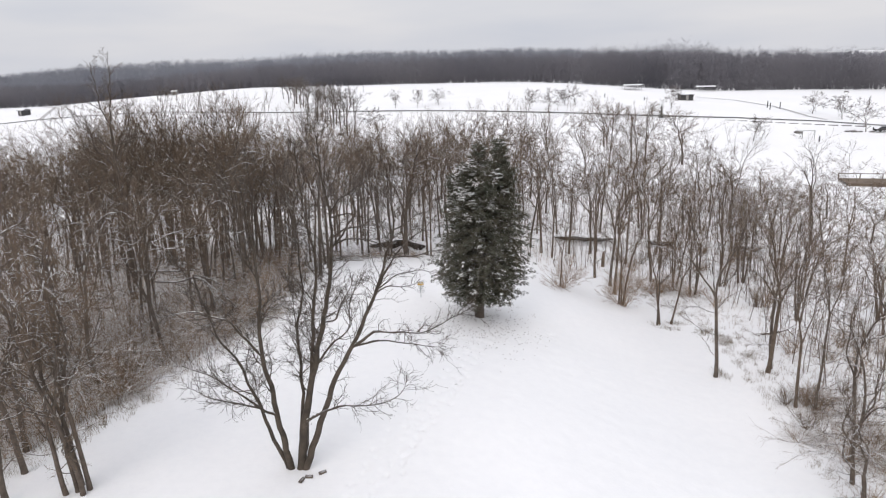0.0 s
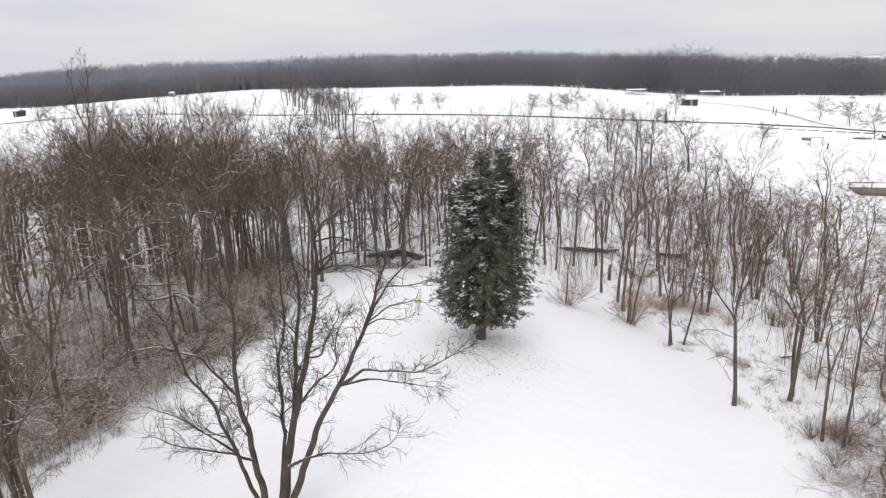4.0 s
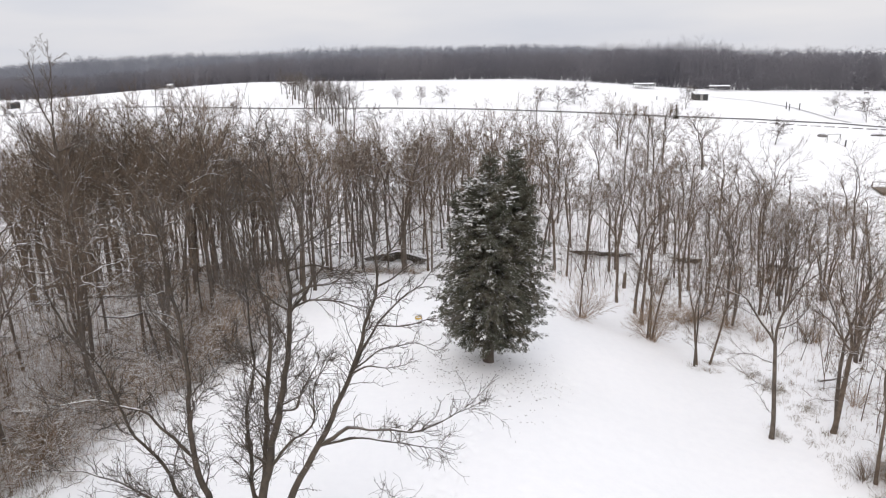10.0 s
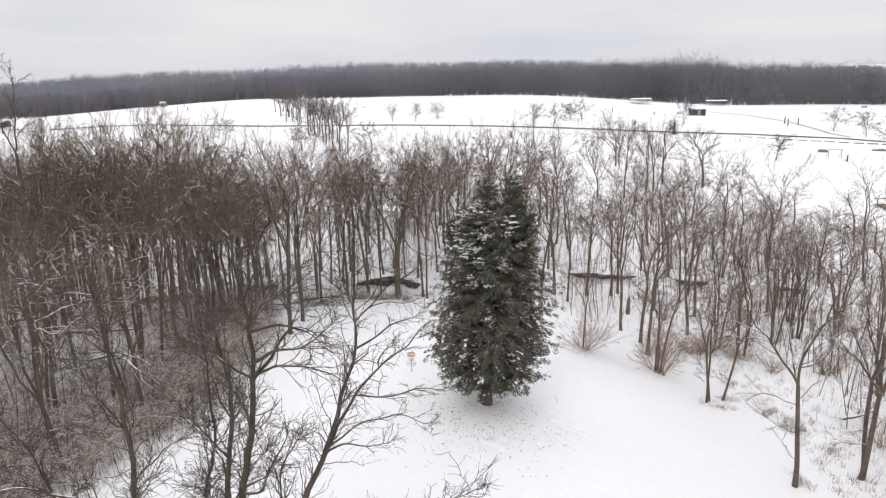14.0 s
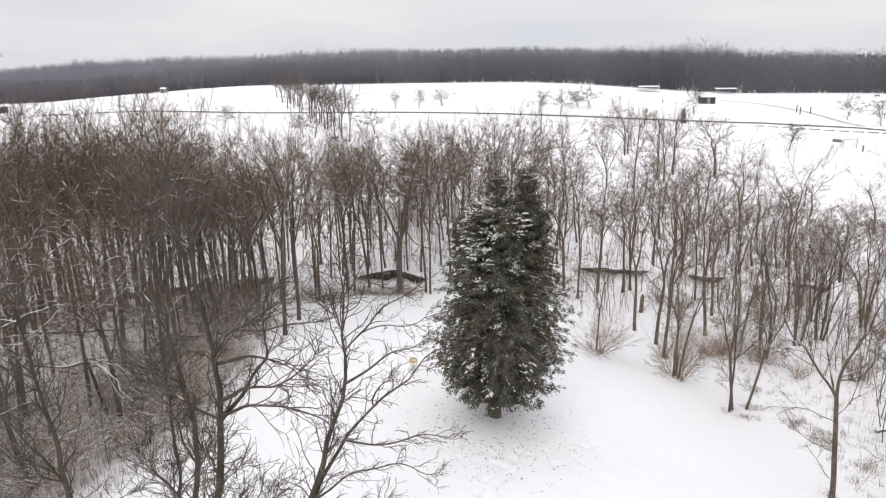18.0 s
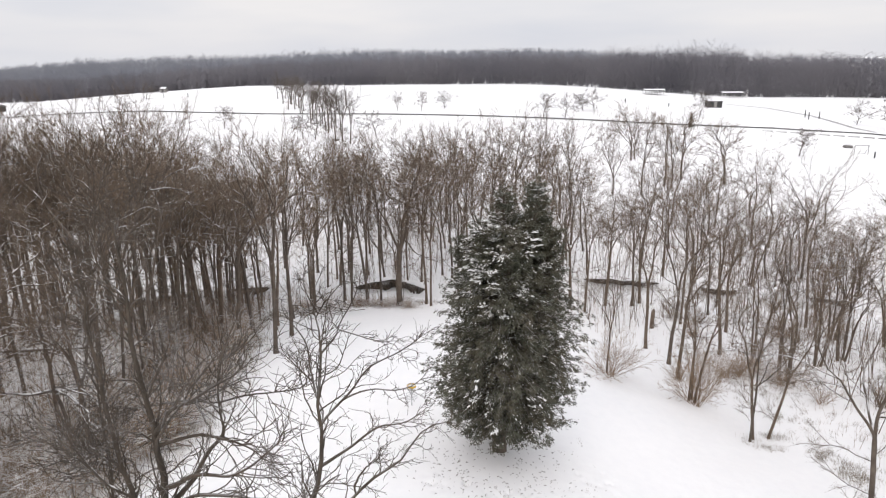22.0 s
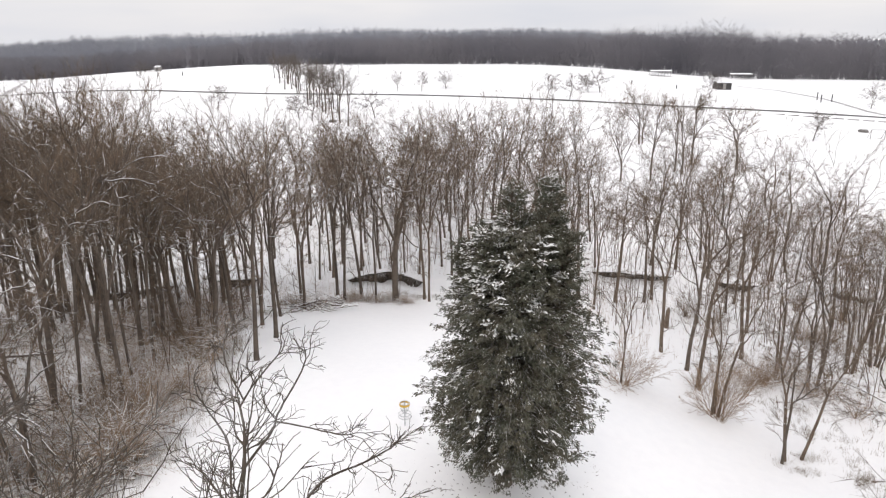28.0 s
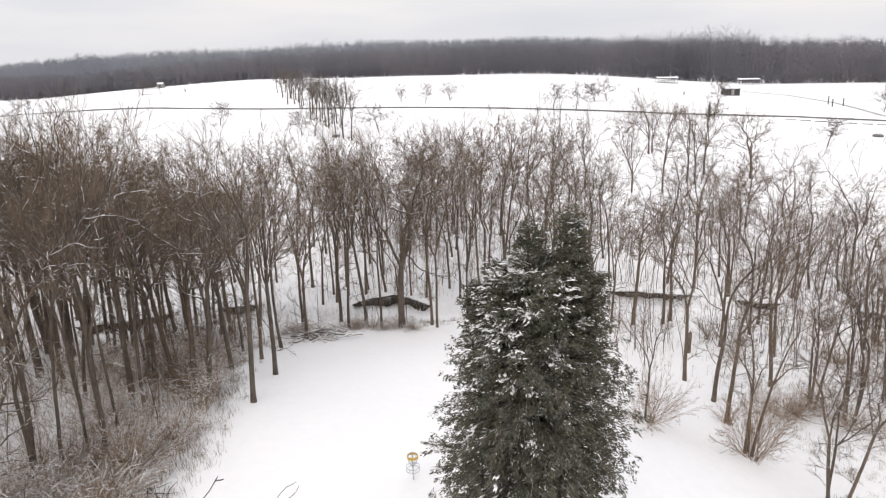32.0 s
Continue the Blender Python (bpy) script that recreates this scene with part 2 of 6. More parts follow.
def spikes(strands):
    """Verts and triangles of many fine pointed twigs, two points each."""
    p = np.array([st[0] for st in strands], dtype=float)
    r = np.array([st[1][0] for st in strands], dtype=float)
    d = p[:, 1] - p[:, 0]
    d /= np.linalg.norm(d, axis=1)[:, None] + 1e-9
    ref = np.where(np.abs(d[:, 2:3]) > 0.9, np.array([[1.0, 0, 0]]), np.array([[0, 0, 1.0]]))
    a = np.cross(d, ref)
    a /= np.linalg.norm(a, axis=1)[:, None] + 1e-9
    b = np.cross(d, a)
    ang = np.arange(3) * 2 * math.pi / 3 + math.pi / 2
    ring = p[:, None, 0] + r[:, None, None] * (np.cos(ang)[None, :, None] * a[:, None] + np.sin(ang)[None, :, None] * b[:, None])
    v = np.concatenate([ring, p[:, 1:2]], axis=1).reshape(-1, 3)
    q = 4 * np.arange(len(p))[:, None]
    t = np.stack([np.concatenate([q + k, q + (k + 1) % 3, q + 3], axis=1) for k in range(3)], axis=1).reshape(-1, 3)
    return v, t


def fill_mesh(me, v, quads, tris):
    """Fast filling of a mesh from arrays."""
    nq, nt = len(quads), len(tris)
    loops = np.concatenate([quads.reshape(-1), tris.reshape(-1)]).astype(np.int32)
    starts = np.concatenate([np.arange(nq) * 4, nq * 4 + np.arange(nt) * 3]).astype(np.int32)
    me.vertices.add(len(v))
    me.vertices.foreach_set("co", np.asarray(v, dtype=np.float32).reshape(-1))
    me.loops.add(len(loops))
    me.loops.foreach_set("vertex_index", loops)
    me.polygons.add(nq + nt)
    me.polygons.foreach_set("loop_start", starts)
    me.update(calc_edges=True)
    me.polygons.foreach_set("use_smooth", np.ones(nq + nt, dtype=bool))


def tube_arrays(strands):
    fine = [st for st in strands if len(st[0]) == 2 and st[2] == 3]
    rest = [st for st in strands if not (len(st[0]) == 2 and st[2] == 3)]
    v, q, t = np.zeros((0, 3)), np.zeros((0, 4), dtype=int), np.zeros((0, 3), dtype=int)
    if rest:
        v, q = tubes(rest)
    if fine:
        fv, ft = spikes(fine)
        t = ft + len(v)
        v = np.concatenate([v, fv])
    return v, q, t


def tube_part(name, strands, material, parent=None, label=""):
    me = bpy.data.meshes.new(name)
    fill_mesh(me, *tube_arrays(strands))
    me.materials.append(material)
    ob = new(name, me)
    if parent is not None:
        ob.parent = parent
    if label:
        ob["label"] = label
    return ob


def snow_lines(rng, curves, chance, thick=0.6):
    """Snow lying along the flatter stretches of limbs, as strands."""
    out = []
    for pts, rad in curves:
        for i in range(len(pts) - 1):
            a, b = Vector(pts[i]), Vector(pts[i + 1])
            d = b - a
            flat = math.hypot(d.x, d.y) / (d.length + 1e-9)
            if flat > 0.6 and rng.random() < chance * (flat - 0.45) * 2:
                ra, rb = rad[i], rad[i + 1]
                m = a.lerp(b, 0.5)
                rm = max(0.012, (ra + rb) / 2 * thick)
                up = Vector((0, 0, (ra + rb) * 0.38 + 0.006))
                out.append(((tuple(a + up * 0.9), tuple(m + up), tuple(b + up * 0.8)), (rm * 0.5, rm, rm * 0.45), 4))
    return out


def wander(rng, p, d, length, n, curl, up, r0, r1):
    """A wandering strand from p along d; up bends it to the sky or, below 0, to the ground."""
    pts, rad = [tuple(p)], [r0]
    p, d, step = Vector(p), Vector(d).normalized(), length / (n - 1)
    for i in range(1, n):
        d = (d + Vector((rng.gauss(0, curl), rng.gauss(0, curl), rng.gauss(0, curl) + up))).normalized()
        p = p + d * step
        pts.append(tuple(p))
        rad.append(r0 + (r1 - r0) * i / (n - 1))
    return pts, rad


def at_frac(strand, f):
    pts, rad = strand
    x = min(f, 0.999) * (len(pts) - 1)
    i = int(x)
    a, b = Vector(pts[i]), Vector(pts[i + 1])
    return a.lerp(b, x - i), (b - a).normalized(), rad[i] + (rad[i + 1] - rad[i]) * (x - i)


def side_way(rng, d, angle):
    """A direction at that angle from d, to any side."""
    ref = Vector((rng.gauss(0, 1), rng.gauss(0, 1), rng.gauss(0, 1)))
    s = ref - d * ref.dot(d)
    return (d * math.cos(angle) + s.normalized() * math.sin(angle)).normalized()


def branch_out(rng, strands, count, lo, hi, angle, length, n, curl, up, r_part, r_tip, shrink=0.6):
    """count side strands on each strand, spread from lo to hi along it."""
    made = []
    for st in strands:
        own = sum((Vector(b) - Vector(a)).length for a, b in zip(st[0], st[0][1:]))
        for i in range(count):
            f = lo + (hi - lo) * (i + rng.random()) / count
            p, d, r = at_frac(st, f)
            w = side_way(rng, d, angle * rng.uniform(0.7, 1.3))
            ln = own * length * (1 - shrink * f) * rng.uniform(0.7, 1.25)
            made.append(wander(rng, p, w, ln, n, curl, up, max(r * r_part, r_tip * 1.3), r_tip))
    return made


def strands_of(curves, sides):
    return [(p, r, sides) for p, r in curves]


# ---- ground ----
def smooth(v, a, b):
    t = min(1.0, max(0.0, (v - a) / (b - a)))
    return t * t * (3 - 2 * t)


CREEK = ((-75, 78), (-42, 85), (-36, 90), (-26, 93.5), (-18.8, 91.2), (-16.2, 95.2), (-12.0, 96.2), (-9.0, 92.8), (0, 97), (11, 98.5), (18, 98), (25, 95.8), (40, 92), (75, 88))


def creek_y(x):
    """y of the creek's far bank."""
    return float(sum(np.interp(x + d, [p[0] for p in CREEK], [p[1] for p in CREEK]) for d in (-1.2, -0.4, 0.4, 1.2))) / 4


def height(x, y):
    a = -4.8 * smooth(x, -2, 20)
    b = -5.6 * smooth(y, 56, 92)
    z = -6 + (6 + a) * (6 + b) / 6
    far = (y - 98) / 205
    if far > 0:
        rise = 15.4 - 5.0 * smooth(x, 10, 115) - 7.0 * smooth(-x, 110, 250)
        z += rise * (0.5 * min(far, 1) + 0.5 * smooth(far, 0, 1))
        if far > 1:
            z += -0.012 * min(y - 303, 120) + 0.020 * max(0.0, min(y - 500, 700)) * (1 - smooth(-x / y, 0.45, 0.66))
    if 68 < y < 104 and -75 < x < 75:
        c = y - creek_y(x)
        z -= 1.15 * smooth(c, -6.0, -2.2) * (1 - smooth(c, -0.25, 0.1))
    return z


def rumpled(x, y):
    """The snow's surface: the lie of the land with soft hummocks and the trodden trail."""
    z = height(x, y)
    near = 1 - smooth(abs(y - 50), 80, 200)
    z += 0.10 * noise.noise((x * 0.16, y * 0.16, 0)) * (0.4 + 0.6 * near)
    z += 0.03 * noise.noise((x * 0.9, y * 0.9, 5)) * near
    if y > 110:
        z += 0.5 * noise.noise((x * 0.02, y * 0.02, 9)) * smooth(y, 110, 180)
    return z


def axis_lines(stretches):
    out = []
    for a, b, step in stretches:
        n = max(1, round((b - a) / step))
        out += [a + (b - a) * i / n for i in range(n)]
    out.append(stretches[-1][1])
    return out


def footprints():
    """The trodden trail: where each print is pressed, and how deep."""
    rng = random.Random(4)
    marks = []
    for x0, y0, x1, y1, count in ((-5.2, 24.0, 1.5, 47.5, 52), (-6.4, 24.0, 0.4, 47.0, 44), (-3.6, 28.0, -0.5, 40.0, 24)):
        for i in range(count):
            f = i / count
            x = x0 + (x1 - x0) * f ** 1.15 + 0.16 * (-1) ** i + rng.gauss(0, 0.14)
            marks.append((x, y0 + (y1 - y0) * f + rng.gauss(0, 0.1), rng.uniform(0.07, 0.13)))
    for i in range(60):
        a, r = rng.uniform(-2.6, 0.2), rng.uniform(3.6, 5.6)
        marks.append((0.5 + r * math.cos(a), 50 + 0.9 * r * math.sin(a), rng.uniform(0.05, 0.11)))
    return marks


def build_ground():
    xs = axis_lines([(-3000, -700, 230), (-700, -260, 40), (-260, -70, 8), (-70, -20, 1.2), (-20, -8, 0.5), (-8, 7, 0.14), (7, 30, 0.6), (30, 75, 1.2), (75, 260, 8), (260, 700, 40), (700, 3000, 230)])
    ys = axis_lines([(-900, -60, 120), (-60, 10, 6), (10, 24, 1), (24, 52, 0.14), (52, 84, 0.8), (84, 100, 0.4), (100, 150, 2), (150, 330, 6), (330, 800, 30), (800, 4200, 200)])
    nx, ny = len(xs), len(ys)
    z = np.array([[rumpled(x, y) for x in xs] for y in ys])
    ax, ay = np.array(xs), np.array(ys)
    for px, py, depth in footprints():
        i0, i1 = np.searchsorted(ax, px - 0.4), np.searchsorted(ax, px + 0.4)
        j0, j1 = np.searchsorted(ay, py - 0.4), np.searchsorted(ay, py + 0.4)
        dd = ((ax[None, i0:i1] - px) / 0.11) ** 2 + ((ay[j0:j1, None] - py) / 0.17) ** 2
        z[j0:j1, i0:i1] -= depth * 1.5 * np.exp(-dd)
    gx, gy = np.meshgrid(ax, ay)
    verts = np.stack([gx, gy, z], axis=-1).reshape(-1, 3)
    i, j = np.meshgrid(np.arange(nx - 1), np.arange(ny - 1))
    q = (j * nx + i).reshape(-1)
    quads = np.stack([q, q + 1, q + nx + 1, q + nx], axis=-1)
    ob = link_mesh("ground", verts.tolist(), quads.tolist(), SNOW)
    return tagged(ob, "snow-covered rolling ground with a trodden trail of footprints", "snow", kind="structure")


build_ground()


# ---- bare trees ----
def tree_curves(rng, h, r, crown_from=0.4, leaders=3, spread=1.0, stems=1, sides=(3, 2, 1), twiggy=(11, 8), lean=0.02, wob=0.07, fine=0.0055, splay=0.2):
    """Trunks, four orders of forking branches and the twigs of a leafless tree of height h."""
    trunks, orders, twig = [], [[], [], [], []], []

    def grow(p, d, r0, ln, lev):
        st = wander(rng, p, d, ln, (10, 8, 6, 4)[lev], wob * (1.2, 2.1, 2.8, 2.8)[lev], (0.03, 0.035, 0.04, 0.05)[lev], r0, max(fine, r0 * 0.6))
        orders[lev].append(st)
        if lev == 3:
            return
        e, de, re = at_frac(st, 0.999)
        for i in range(2 if rng.random() < 0.7 else 3):
            grow(e, side_way(rng, de, spread * rng.uniform(0.2, 0.8)), re * rng.uniform(0.68, 0.92), ln * rng.uniform(0.52, 0.8), lev + 1)
        for i in range(sides[lev]):
            f = rng.uniform(0.25, 0.95)
            q, dq, rq = at_frac(st, f)
            grow(q, side_way(rng, dq, spread * rng.uniform(0.6, 1.25)), rq * 0.5, ln * rng.uniform(0.4, 0.7) * (1.15 - 0.4 * f), lev + 1)

    for k in range(stems):
        a = 6.28 * (k + rng.random()) / stems
        out = splay * rng.uniform(0.5, 1.2) if stems > 1 else 0.0
        d = Vector((rng.gauss(0, lean) + out * math.cos(a), rng.gauss(0, lean) + out * math.sin(a), 1))
        base = (0.22 * math.cos(a), 0.22 * math.sin(a), -0.3) if stems > 1 else (0, 0, -0.3)
        tall = h * (1 if k == 0 else rng.uniform(0.72, 0.98))
        trunk = wander(rng, base, d, tall * crown_from * rng.uniform(0.92, 1.08), 9, wob * 0.4, 0.05, r, r * 0.72)
        trunk[1][0], trunk[1][1] = r * 1.4, r * 1.05
        trunks.append(trunk)
        e, de, re = at_frac(trunk, 0.999)
        ln = (tall - e.z) * 0.47
        for i in range(leaders):
            grow(e, side_way(rng, de, spread * (rng.uniform(0.04, 0.2) if i == 0 else rng.uniform(0.3, 0.62))), re * (0.85, 0.7, 0.6, 0.55)[i % 4], ln * (1.0 if i == 0 else rng.uniform(0.7, 1.0)), 0)
        for i in range(4):
            q, dq, rq = at_frac(trunk, rng.uniform(0.3, 0.97))
            grow(q, side_way(rng, dq, rng.uniform(0.7, 1.2)), min(0.03, rq * 0.25), tall * rng.uniform(0.05, 0.14), 2)
    for st in orders[3]:
        own = (Vector(st[0][-1]) - Vector(st[0][0])).length
        for k in range(twiggy[0]):
            p, d, rr = at_frac(st, rng.uniform(0.15, 1.0))
            w = side_way(rng, d, rng.uniform(0.3, 0.8)) + Vector((0, 0, 0.1))
            twig.append(wander(rng, p, w, max(0.25, own * rng.uniform(0.35, 0.7)), 2, 0.1, 0.0, fine, fine * 0.6))
    for st in orders[2]:
        own = (Vector(st[0][-1]) - Vector(st[0][0])).length
        for k in range(twiggy[1]):
            p, d, rr = at_frac(st, rng.uniform(0.2, 1.0))
            twig.append(wander(rng, p, side_way(rng, d, rng.uniform(0.5, 1.0)), max(0.25, own * rng.uniform(0.25, 0.5)), 2, 0.1, 0.0, fine, fine * 0.6))
    # the crown's top comes to the height asked for
    top = max(p[2] for st in orders[3] for p in st[0])
    low = min(t[0][-1][2] for t in trunks)
    k = (h - low) / (top - low)
    fit = lambda sts: [([(x, y, z if z < low else low + (z - low) * k) for x, y, z in pts], rad) for pts, rad in sts]
    return fit(trunks), [fit(o) for o in orders], fit(twig)


def bare_tree(rng, label, category="tree", group="", split=False, wood=None, twigmat=None, snowy=0.55, **kw):
    wood, twigmat = wood or BARK, twigmat or TWIG
    trunks, orders, twig = tree_curves(rng, **kw)
    root = tagged(new("bare_tree"), label, category, group)
    if split:
        for st in trunks:
            tube_part("trunk", strands_of([st], 10), wood, root)
        for st in orders[0] + orders[1]:
            tube_part("limb", strands_of([st], 6), wood, root)
        tagged(tube_part("branchwork", strands_of(orders[2], 4), wood, root), kind="stuff")
    else:
        tube_part("trunk", strands_of(trunks, 7) + strands_of(orders[0], 5) + strands_of(orders[1], 4) + strands_of(orders[2], 3), wood, root)
    tagged(tube_part("crown", strands_of(orders[3] + twig, 3), twigmat, root, "fine bare twigs"), kind="stuff")
    if snowy:
        tagged(tube_part("snow_cap", snow_lines(rng, orders[0] + orders[1] + orders[2][::2], snowy), FRESH, root, "thin lines of snow"), kind="stuff")
    return root


def shrub(rng, label, h, stems, fan, twigmat, group="", name="bare_shrub", droop=0.0, fork=(6, 4), thin=1.0, capped=0.0):
    """A leafless bush of many thin stems from one base."""
    root = tagged(new(name), label, "shrub", group)
    stem = []
    for i in range(stems):
        a, t = rng.uniform(0, 2 * math.pi), fan * rng.random() ** 0.6
        d = Vector((math.cos(a) * math.sin(t), math.sin(a) * math.sin(t), math.cos(t)))
        base = Vector((rng.gauss(0, 0.16), rng.gauss(0, 0.16), -0.1))
        stem.append(wander(rng, base, d, h * rng.uniform(0.6, 1.1), 5, 0.10, droop, rng.uniform(0.014, 0.028) * thin, 0.008 * thin))
    twig = branch_out(rng, stem, fork[0], 0.25, 1.0, 0.6, 0.45, 2, 0.12, droop * 0.5, 0.6, 0.006)
    fine = branch_out(rng, twig, fork[1], 0.3, 1.0, 0.6, 0.6, 2, 0.1, 0, 0.8, 0.005)
    tagged(tube_part("woody_base", strands_of(stem, 3), twigmat, root), kind="stuff")
    tagged(tube_part("crown", strands_of(twig + fine, 3), twigmat, root, "dense fine twigs"), kind="stuff")
    if capped:
        tagged(tube_part("snow_cap", snow_lines(rng, stem + twig, capped), FRESH, root, "thin lines of snow"), kind="stuff")
    return root


def put(ob, x, y, scale=1.0, turn=None, sink=0.08, wide=None):
    ob.location = (x, y, height(x, y) - sink)
    ob.rotation_euler = (0, 0, turn if turn is not None else 0)
    s = wide or scale
    ob.scale = (s, s, scale)
    return ob


def put_copy(ob, x, y, scale, turn, wide=None, tilt=(0, 0), label=""):
    w = wide or scale
    c = copy_thing(ob, Matrix.Translation((x, y, height(x, y) - 0.08)) @ Euler((tilt[0], tilt[1], turn)).to_matrix().to_4x4())
    c.scale = (w, w, scale)
    if label:
        c["label"] = label
    return c


def poisson(rng, count, inside, box, gap):
    x0, x1, y0, y1 = box
    out = []
    for _ in range(count * 40):
        x, y = rng.uniform(x0, x1), rng.uniform(y0, y1)
        g = gap(x, y) if callable(gap) else gap
        if inside(x, y) and all((x - a) ** 2 + (y - b) ** 2 > g * g for a, b in out):
            out.append((x, y))
            if len(out) == count:
                break
    return out


def wood_edge(y):
    """x of the left wood's edge along the clearing."""
    return float(np.interp(y, (26, 44, 50, 56, 64, 74), (-24.6, -19.0, -17.3, -17.2, -18.9, -22.6)))


def back_edge(x):
    """y at which the trees behind the clearing begin."""
    return 72 + (x + 22) * 2.4 if x < -17.5 else (82.8 + (x + 17.5) * 0.35 if x < -4 else 87.5 - max(0, x + 1) * 1.1)


# ---- trees that stand alone: the many-stemmed maple in the clearing ----
def bent(rng, way, n, r0, r1, wob):
    """A crooked strand through waypoints."""
    lens = [0.0]
    for p, q in zip(way, way[1:]):
        lens.append(lens[-1] + (Vector(q) - Vector(p)).length)
    pts, rad, seed = [], [], rng.uniform(0, 99)
    for i in range(n):
        f = i / (n - 1)
        g = f * lens[-1]
        q = Vector([sum(np.interp(min(max(g + e, 0), lens[-1]), lens, [p[k] for p in way]) for e in (-0.3, 0, 0.3)) / 3 for k in range(3)])
        if 0 < i:
            q += Vector((noise.noise((g * 1.1, seed, 0)), noise.noise((g * 1.1, seed, 7)), 0.6 * noise.noise((g * 1.1, seed, 13)))) * wob * min(1, g)
        pts.append(tuple(q))
        rad.append(r0 + (r1 - r0) * f ** 0.85)
    return pts, rad


